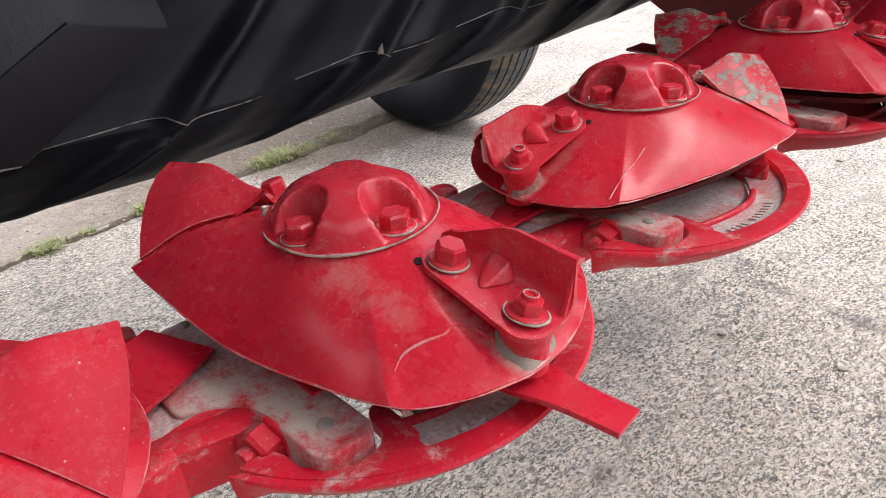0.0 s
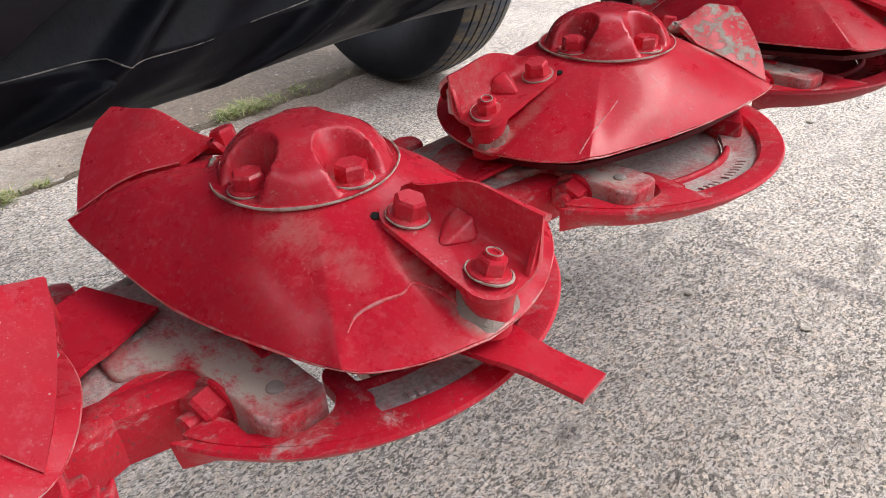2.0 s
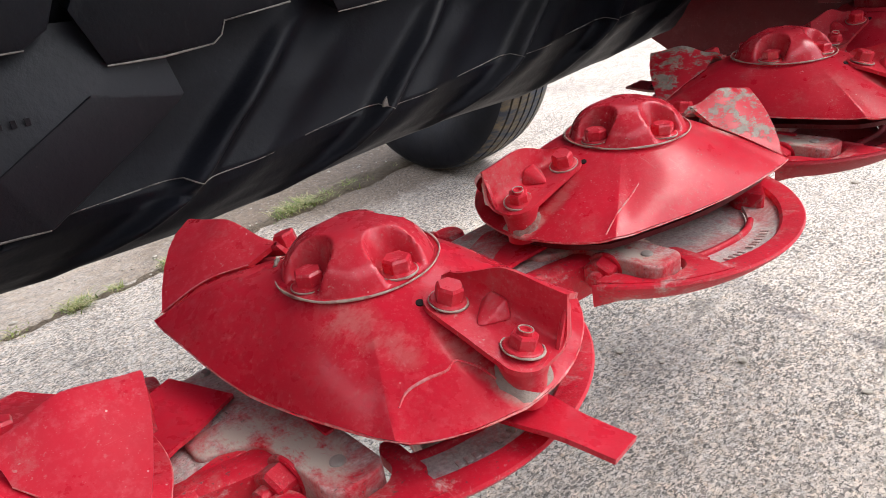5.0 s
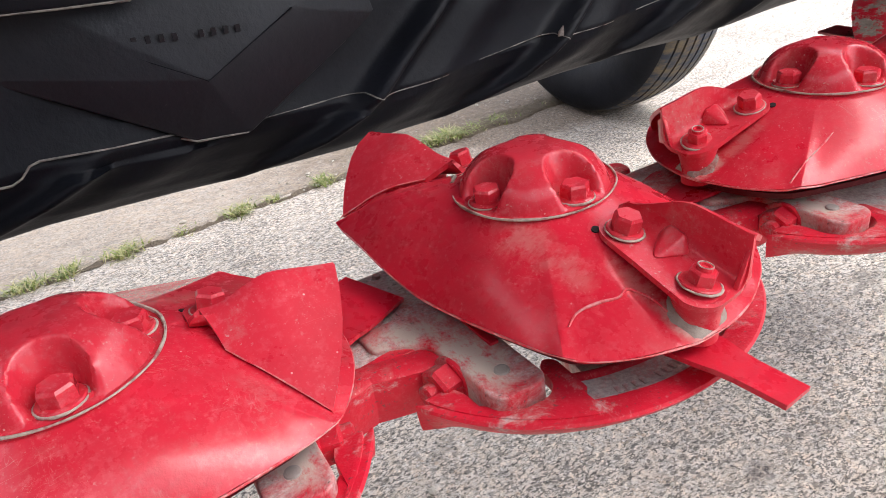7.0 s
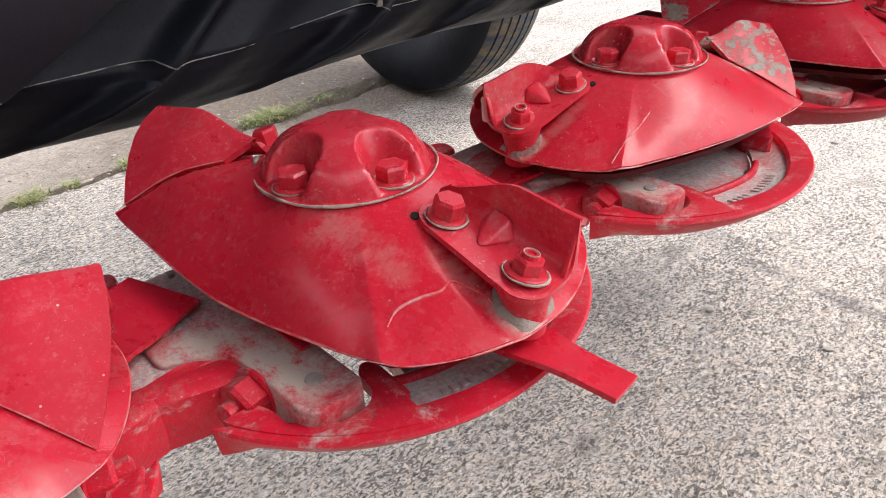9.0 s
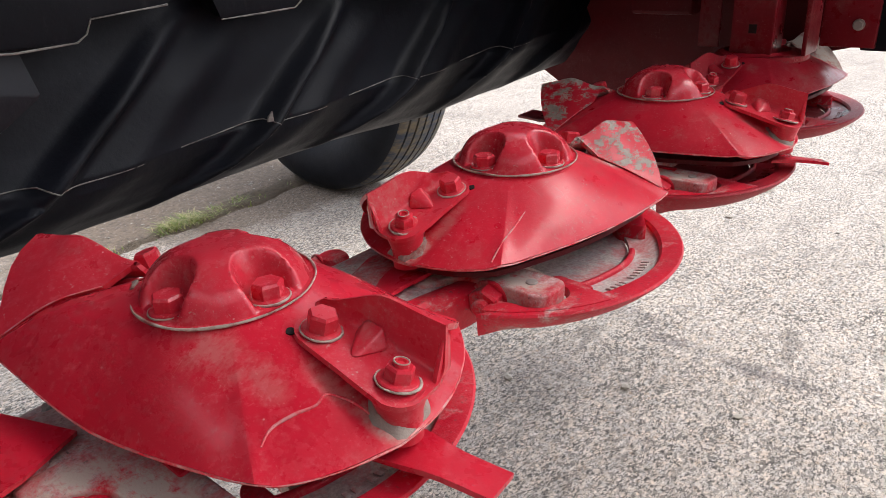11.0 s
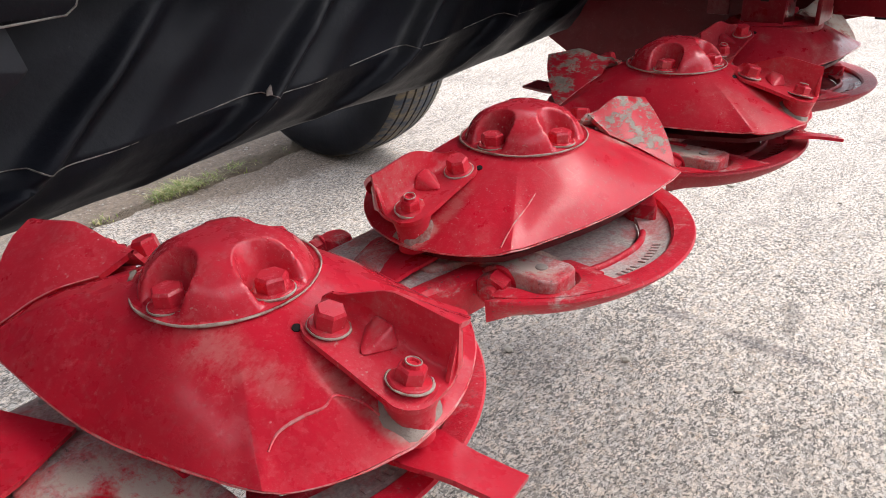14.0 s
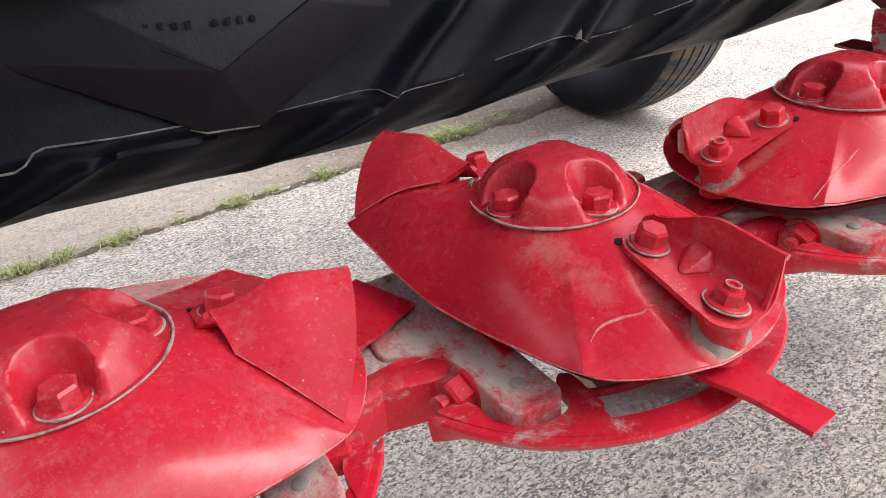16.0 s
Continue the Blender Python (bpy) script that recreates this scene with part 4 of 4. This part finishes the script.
        inner, outer = pose(0.107, -0.006 * m, flange_z(0.107), 0, 15, 20), pose(0.178, -0.010 * m, flange_z(0.178), 0, 15, 50)
        part("bolt", hex_bolt(0.0205, 0.0135, 0.0150, 0.003), PAINT_LIFT, lift, "", matrix=inner)
        part("dust_ring", ring_bead(0.0156, 0.0010, 0.0013, 0.0008), DUST_LINE, lift, "", smooth=60, matrix=inner)
        part("bolt", hex_bolt(0.0190, 0.0105, 0.0155, 0.003, 0.0030), PAINT_LIFT, lift, "", matrix=outer)
        part("stud_ring", ring_bead(0.0056, 0.0166, 0.0009, 0.0003), DUST_LINE, lift, "", smooth=60, matrix=outer)
        part("dust_ring", ring_bead(0.0164, 0.0010, 0.0015, 0.0008), DUST_LINE, lift, "", smooth=60, matrix=outer)
        part("spacer", lathe([(0, 0.672), (0.0155, 0.672), (0.0165, 0.694), (0.0205, flange_z(0.178) - 0.009), (0.0195, flange_z(0.178) - 0.0045), (0, flange_z(0.178) - 0.0045)], 28), PAINT_LIFT, ob, "tapered spacer under the lifter", smooth=40, matrix=end @ pose(0.178, -0.010 * m, 0))
        mound = []
        for r, z in ((0.0150, 0.0055), (0.0185, 0.0030), (0.0210, 0.0008), (0.0235, -0.003)):
            mound.append([])
            for j in range(24):
                a = 2 * math.pi * j / 24
                rr = r * (1 + 0.30 * noise.noise(Vector((math.cos(a) * 1.5 + i, math.sin(a) * 1.5, k * 3.0))) * (r > 0.014))
                mound[-1].append(on_cover(min(0.1935, 0.178 + rr * math.cos(a)), -0.010 + rr * math.sin(a), m, z * 0.8))
        part("dust_crust", grid(mound, closed_u=True), CRUST, ob, "crust of pale dust round the spacer", smooth=60, matrix=end)
        # The third disc's rear knife is coloured dark to stand in for shade.
        part("blade", blade_mesh(m, 0.108, 0.038, -10) if i < 0 else blade_mesh(m, 0.128 if i == 2 and k else 0.080 if i == 2 else 0.096), PAINT_MID_SHADE if i == 2 and k else PAINT_FRESH, ob, "bright red twisted knife blade", smooth=40, matrix=end @ pose(0.179, -0.010 * m, 0.677 if i < 0 else 0.684 if i == 2 and k else 0.664, 0, 0, swings[k]))
    return ob


cutting_disc(-1, 2.5, -1, (-89, 1, 91, 181), PAINT_B, "pinkish red oval cutting disc with two lifters, beside the track", (28, 0))
main_disc = cutting_disc(0, -82, 1, (-174, -84, 6, 96), PAINT_SMEAR, "glossy red oval cutting disc with a scratched bolted lifter", (3, 24))
chipped_disc = cutting_disc(1, 172, -1, (174, -96, -6, 84), PAINT_FLAKED, "chipped red cutting disc with one lifter worn to grey steel", (10, 0), (None, WORN))
cutting_disc(2, -81, 1, (-173, -83, 7, 97), PAINT_C, "red cutting disc with a worn grey rear lifter", (22, -30), (None, WORN))
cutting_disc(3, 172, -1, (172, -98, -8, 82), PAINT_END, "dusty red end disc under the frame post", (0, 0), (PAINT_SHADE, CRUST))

SPIN0 = pose(0, 0, 0, 0, 0, -82)
part("chip", tube([(-0.072, -0.036, 0.7475), (-0.069, -0.034, 0.749), (-0.064, -0.040, 0.7495), (-0.058, -0.046, 0.749)], 0.0028, 6), CRUST, main_disc, "flake of pale crust", smooth=60, matrix=SPIN0)

def flow(points, n=6):
    """A rounded line through a few points."""
    out = []
    P = [points[0]] + points + [points[-1]]
    for a, b, c, d in zip(P, P[1:], P[2:], P[3:]):
        for k in range(n):
            t = k / n
            out.append(tuple(0.5 * (2 * b[q] + (c[q] - a[q]) * t + (2 * a[q] - 5 * b[q] + 4 * c[q] - d[q]) * t * t + (3 * b[q] - a[q] - 3 * c[q] + d[q]) * t ** 3) for q in (0, 1)))
    return out + [points[-1]]


crease = [on_cover(u, v) for u, v in flow([(0.128, -0.094), (0.126, -0.082), (0.132, -0.066), (0.139, -0.052), (0.139, -0.040), (0.150, -0.030), (0.166, -0.028)])]
# Pale bead: scuffed paint, and the crease's highlight put into colour.
part("scratch", tube([(x, y, z - 0.0009) for x, y, z in crease], 0.0014, 8), EDGE, main_disc, "scuffed crease with its highlight put in as pale colour", smooth=60, matrix=SPIN0)

fold_line = [on_cover(0.143 - 0.113 * q, -0.103 + 0.029 * q, -1, -0.0002) for q in [k / 10 for k in range(11)]]
# Pale bead again, for worn paint and the bright glint on the fold.
part("scratch", tube(fold_line, 0.0012, 8), EDGE, chipped_disc, "worn fold with its highlight put in as pale colour", smooth=60, matrix=pose(0, 0, 0, 0, 0, 172))

# ---- red frame over the end of the bar ----
# Frame reds are darkened to stand in for shade from above.
frame_ob = thing("mower_frame", "red steel mower frame, colour darkened for shade, with a bolted post", "mower frame", at=Matrix.Identity(4))
part("foot_plate", prism([(1.310 + 0.070 * math.cos(a), 0.080 + 0.074 * math.sin(a)) for a in (2 * math.pi * k / 32 for k in range(32))], 0.734, 0.745, 0.003), PAINT_DUST_SHADE, frame_ob, smooth=40)
part("post", box((1.255, 0.058, 0.744), (1.263, 0.135, 1.5), 0.002), PAINT_MID_SHADE, frame_ob, "red folded post with worn edges")
part("post_web", box((1.263, 0.127, 0.744), (1.36, 0.135, 1.5), 0.002), PAINT_DEEP_SHADE, frame_ob)
part("post_web", box((1.263, 0.058, 0.744), (1.315, 0.066, 1.5), 0.002), PAINT_MID_SHADE, frame_ob)
part("post_flange", box((1.285, 0.006, 0.744), (1.36, 0.014, 1.5), 0.002), PAINT_MID_SHADE, frame_ob)
# Dark plate on the post's face in place of a real, shaded opening.
part("bolt_hole", box((1.2535, 0.088, 0.786), (1.2552, 0.102, 0.802)), DARK, frame_ob, "dark square standing in for a shaded bolt hole")
part("rear_post", box((1.38, 0.205, 0.735), (1.388, 0.250, 1.5), 0.002), PAINT_MID_SHADE, frame_ob)
bolt_plate = part("bolt_plate", box((1.42, -0.078, 0.742), (1.43, 0.020, 1.5), 0.002), PAINT_MID_SHADE, frame_ob, "red plate with two pale bolts")
for z in (0.785, 0.862):
    part("bolt", hex_bolt(0.016, 0.007, 0.011, 0.002), RIVET, bolt_plate, "pale bolt head", matrix=pose(1.42, -0.045, z, 0, -90, 0))
side = Matrix(((0, 0, 1, 1.5), (1, 0, 0, 0), (0, 1, 0, 0), (0, 0, 0, 1)))
part("panel", prism([(-0.045, 0.735), (0.09, 0.700), (0.17, 0.600), (0.40, 0.545), (0.60, 0.560), (0.74, 0.640), (0.74, 1.7), (-0.045, 1.7)], 0, 0.02, 0.003), PAINT_DEEP_SHADE, frame_ob, "red upright panel, colour darkened for shade", matrix=side)
# Unseen plate, added to keep sky light off the frame and far discs.
part("deck", box((0.98, -0.10, 1.16), (1.50, 0.95, 1.18), 0.003), PAINT_DEEP_SHADE, frame_ob, "unseen plate added above the post to cast shade")
part("guard", box((1.435, -0.40, 0.735), (1.455, -0.05, 1.6), 0.003), RUBBER, frame_ob, "black guard sheet")
part("beam", box((1.36, 0.26, 0.80), (1.50, 0.40, 1.6), 0.008), PAINT_DEEP_SHADE, frame_ob)
part("gusset", prism([(1.36, 0.02), (1.50, -0.03), (1.50, 0.12), (1.36, 0.13)], 0.86, 0.875, 0.002), PAINT_DEEP_SHADE, frame_ob)

# ---- black ribbed rubber track ----
LUG0, LUGP = 0.093, 0.305


def track_y(x):
    return 0.394 + 0.10 * x


SECTION = [(0.30, 0.714), (0.18, 0.682), (0.13, 0.673), (0.09, 0.676), (0.062, 0.687), (0.04, 0.703), (0.022, 0.724), (0.010, 0.745), (0.006, 0.762),
           (0.010, 0.775), (0.016, 0.80), (0.020, 0.83), (0.024, 0.86), (0.030, 0.89), (0.034, 0.92), (0.034, 1.0), (0.05, 1.2)]


def rib(x, z):
    """Height of the slanting ribs at a place on the flank."""
    w = x - LUG0 - 1.42 * (z - 0.762) + 11 * max(0, 0.762 - z) ** 2
    k = (w / LUGP + 0.5) % 1.0 - 0.5
    d = k * LUGP
    h = math.exp(-(d / 0.022) ** 2) * 0.034 + sum(math.exp(-((d - 0.10 + e) / 0.045) ** 2) for e in (0, LUGP)) * 0.010
    fade = min(1, max(0, (0.93 - z) / 0.1)) * min(1, max(0, (z - 0.672) / 0.05))
    return h * fade


def track_body():
    xs = [-1.5 + 0.008 * i for i in range(366)]
    fine = []
    for (y0, z0), (y1, z1) in zip(SECTION, SECTION[1:]):
        for k in range(6):
            t = k / 6
            fine.append((y0 + (y1 - y0) * t, z0 + (z1 - z0) * t))
    fine.append(SECTION[-1])
    rows = []
    for dy, z in fine:
        row = []
        for x in xs:
            out = rib(x, z)
            if z > 0.75:
                away = min(1, max(0, (abs(x + 0.09) - 0.11) / 0.10))
                out *= 0.1 + 0.9 * away * away * (3 - 2 * away)
            down = 0.022 * ease((x - 0.5) / 0.4) * min(1, max(0, (0.72 - z) / 0.04))
            row.append((x, track_y(x) + dy - out + 0.002 * noise.noise(Vector((x * 7, dy * 9, z * 9))), z - down))
        rows.append(row)
    # Unseen upper part, added to keep sky out of the discs' reflections.
    rows.append([(x, track_y(x) + 0.08, 1.55) for x in xs])
    rows.append([(x, track_y(x) + 0.38, 1.6) for x in xs])
    rows.append([(x, track_y(x) + 0.38, 0.80) for x in xs])
    rows.append([(x, track_y(x) + 0.30, 0.714) for x in xs])
    return grid(rows)


track = thing("rubber_track", "large black rubber track with slanting ribs, hung beside the mower", "rubber track", at=pose(0, 0, 0.010))
part("belt", track_body(), RUBBER, track, "black ribbed rubber flank", smooth=89)


def lug_block(x0):
    """End of a tread lug with a stepped lower edge."""
    pts = [(x0, 0.905), (x0 + 0.122, 0.905), (x0 + 0.134, 0.912), (x0 + 0.142, 0.926), (x0 + 0.235, 0.930), (x0 + 0.262, 0.945), (x0 + 0.40, 1.20), (x0 + 0.15, 1.20), (x0 - 0.02, 0.96)]
    bm = bmesh.new()
    a = [bm.verts.new((x, track_y(x) - 0.012, z)) for x, z in pts]
    b = [bm.verts.new((x + 0.01, track_y(x) + 0.05, z + 0.012)) for x, z in pts]
    bm.faces.new(a)
    bm.faces.new(b[::-1])
    for i in range(len(pts)):
        j = (i + 1) % len(pts)
        bm.faces.new((a[j], a[i], b[i], b[j]))
    bmesh.ops.recalc_face_normals(bm, faces=bm.faces)
    return bevelled(bm, 0.002)


for k in range(-4, 4):
    x0 = 0.040 + LUGP * k
    lug = part("lug", lug_block(x0), RUBBER_LUG, track, "worn brown-black lug end", smooth=40)
    for name_pts in ([(0.0, 0.904), (0.06, 0.9035), (0.122, 0.904), (0.134, 0.911), (0.142, 0.925), (0.19, 0.927), (0.235, 0.929)],):
        part("flash", tube([(x0 + dx, track_y(x0 + dx) - 0.0125, z) for dx, z in name_pts], 0.0015, 6), FLASH, lug, "frayed pale moulding edge", smooth=60)
    xk = LUG0 + LUGP * k
    if abs(xk + 0.2) > 0.06:
        line = [(-0.135, 0.763), (-0.08, 0.766), (-0.03, 0.7695), (-0.010, 0.7705), (0.006, 0.761), (0.018, 0.757), (0.06, 0.7575), (0.132, 0.760)]
        pts = []
        for dx, z in line:
            x = xk + dx
            out = rib(x, z)
            pts.append((x, track_y(x) + 0.0065 - out, z))
        dense = []
        for p, q in zip(pts, pts[1:]):
            for j in range(4):
                x = p[0] + (q[0] - p[0]) * j / 4
                z = p[2] + (q[2] - p[2]) * j / 4
                dense.append((x, track_y(x) + 0.0068 - rib(x, z), z))
        part("mould_line", tube(dense, 0.0010, 6), FLASH, track, "thin pale moulding line", smooth=60)


def torn_flake(x):
    """A small triangular scrap of rubber that stands off the flank."""
    bm = bmesh.new()
    y = track_y(x) - 0.026
    pts = [(x - 0.005, y, 0.7695), (x + 0.005, y, 0.7690), (x + 0.002, y - 0.001, 0.7755), (x + 0.004, y - 0.001, 0.7830), (x - 0.003, y, 0.7765)]
    bmesh.ops.convex_hull(bm, input=[bm.verts.new((a, b + d, c)) for a, b, c in pts for d in (0.0, 0.003)])
    return bevelled(bm, 0.0006, 1)


part("flash", torn_flake(LUG0 + LUGP - 0.012), FLASH, track, "torn pale flake of rubber")

left_line = [(-0.56, 0.760), (-0.42, 0.757), (-0.316, 0.754), (-0.296, 0.752), (-0.286, 0.756), (-0.276, 0.766), (-0.266, 0.769), (-0.20, 0.769), (-0.14, 0.767)]
part("mould_line", tube([(x, track_y(x) + 0.0066 - rib(x, z) * (1 if abs(x + 0.1) > 0.2 else 0.3), z) for x, z in left_line], 0.0016, 6), FLASH, track, "thin pale moulding line", smooth=60)


def splice_block():
    """Wedge-shaped moulded block where the ribs change direction."""
    bm = bmesh.new()
    y = track_y(-0.1) - 0.011
    pts = [(-0.138, y + 0.016, 0.764), (-0.120, y + 0.006, 0.757), (-0.064, y + 0.006, 0.755), (-0.052, y + 0.018, 0.758), (-0.094, y - 0.010, 0.820),
           (-0.186, y + 0.004, 0.868), (0.013, y + 0.008, 0.878), (-0.290, y + 0.012, 0.850), (0.116, y + 0.030, 0.858), (-0.1, y + 0.07, 0.75), (-0.29, y + 0.02, 0.95), (0.10, y + 0.04, 0.95)]
    bmesh.ops.convex_hull(bm, input=[bm.verts.new(p) for p in pts])
    return bevelled(bm, 0.0022, 2, 8)


block = part("splice_block", splice_block(), RUBBER_BLOCK, track, "wedge-shaped moulded rubber block", smooth=14)
part("flash", tube([(-0.150, track_y(-0.1) - 0.009 + 0.024, 0.768), (-0.135, track_y(-0.1) - 0.009 + 0.012, 0.761), (-0.120, track_y(-0.1) - 0.009 + 0.003, 0.757), (-0.066, track_y(-0.1) - 0.009 + 0.005, 0.756), (-0.056, track_y(-0.1) - 0.009 + 0.012, 0.763)], 0.002, 6), FLASH, block, smooth=60)
# Paler beads along both ridges stand in for the highlights on these edges.
apex = (-0.094, track_y(-0.1) - 0.0208, 0.820)
for far in ((-0.186, track_y(-0.1) - 0.0068, 0.868), (0.013, track_y(-0.1) - 0.0028, 0.878)):
    part("worn_ridge", tube([tuple(a + (b - a) * k / 6 for a, b in zip(apex, far)) for k in range(7)], 0.0013, 6), RUBBER_LUG, block, "grey bead standing in for the edge's highlight", smooth=60)
for k in range(9):
    if k != 4:
        x = -0.150 + 0.0125 * k
        part("raised_bar", box((-0.0026, -0.0008, -0.004), (0.0026, 0.0008, 0.004), 0.0005), RUBBER_BLOCK, block, matrix=pose(x, track_y(-0.1) - 0.0150 + 0.10 * abs(x + 0.094), 0.866, 10, 0, 0))


def near_rise(x):
    """Rise of the track towards its near end, set to fit the camera's view."""
    return min(0.032, 0.085 * max(0.0, 0.09 - x))


for ob in [c for p in track.children for c in (p, *p.children)]:
    if ob.matrix_basis.translation.length > 0:
        ob.matrix_basis.translation.z += near_rise(ob.matrix_basis.translation.x)
    else:
        for v in ob.data.vertices:
            v.co.z += near_rise(v.co.x)


# ---- wheel standing behind ----
def wheel_tyre(R, W):
    prof = [(R * 0.60, -W * 0.40), (R * 0.68, -W * 0.50), (R * 0.82, -W * 0.53), (R * 0.92, -W * 0.50), (R * 0.965, -W * 0.43), (R * 0.972, -W * 0.40)]
    return lathe(prof + [(R * 0.972, 0)] + [(r, -z) for r, z in prof[::-1]] + prof[:1], 80)


def wheel_tread(R, W, grooves=5):
    crown = lambda z: R * (1 - 0.025 * (z / (W * 0.42)) ** 2)
    step = W * 0.84 / (grooves + 1)
    prof = [(R * 0.966, -W * 0.425)]
    for g in range(grooves + 1):
        z0, z1 = -W * 0.42 + g * step, -W * 0.42 + (g + 1) * step
        prof += [(crown(z0 + 0.005), z0 + 0.005), (crown(z1 - 0.005), z1 - 0.005)]
        if g < grooves:
            prof += [(crown(z1) - 0.009, z1 - 0.0035), (crown(z1) - 0.009, z1 + 0.0035)]
    return lathe(prof + [(R * 0.966, W * 0.425), (R * 0.964, 0), (R * 0.966, -W * 0.425)], 80)


WHEEL_R, WHEEL_W = 0.57, 0.30
wheel = thing("support_wheel", "black ribbed implement tyre standing on the concrete", "wheel", at=pose(1.77, 1.95, WHEEL_R, 0, 90, 0))
tyre = part("tyre", wheel_tyre(WHEEL_R, WHEEL_W), TYRE_SIDE, wheel, "smooth black tyre sidewall", smooth=35)
part("tread", wheel_tread(WHEEL_R, WHEEL_W), TYRE_TREAD, tyre, "dusty tread with worn circumferential ribs", smooth=35)
part("rim", lathe([(0, -0.03), (0.06, -0.03), (0.09, -0.02), (0.27, -0.05), (0.338, -0.090), (0.344, 0.090), (0.27, 0.05), (0, 0.03)], 48), PAINT_DEEP_SHADE, wheel, "red steel rim", smooth=40)
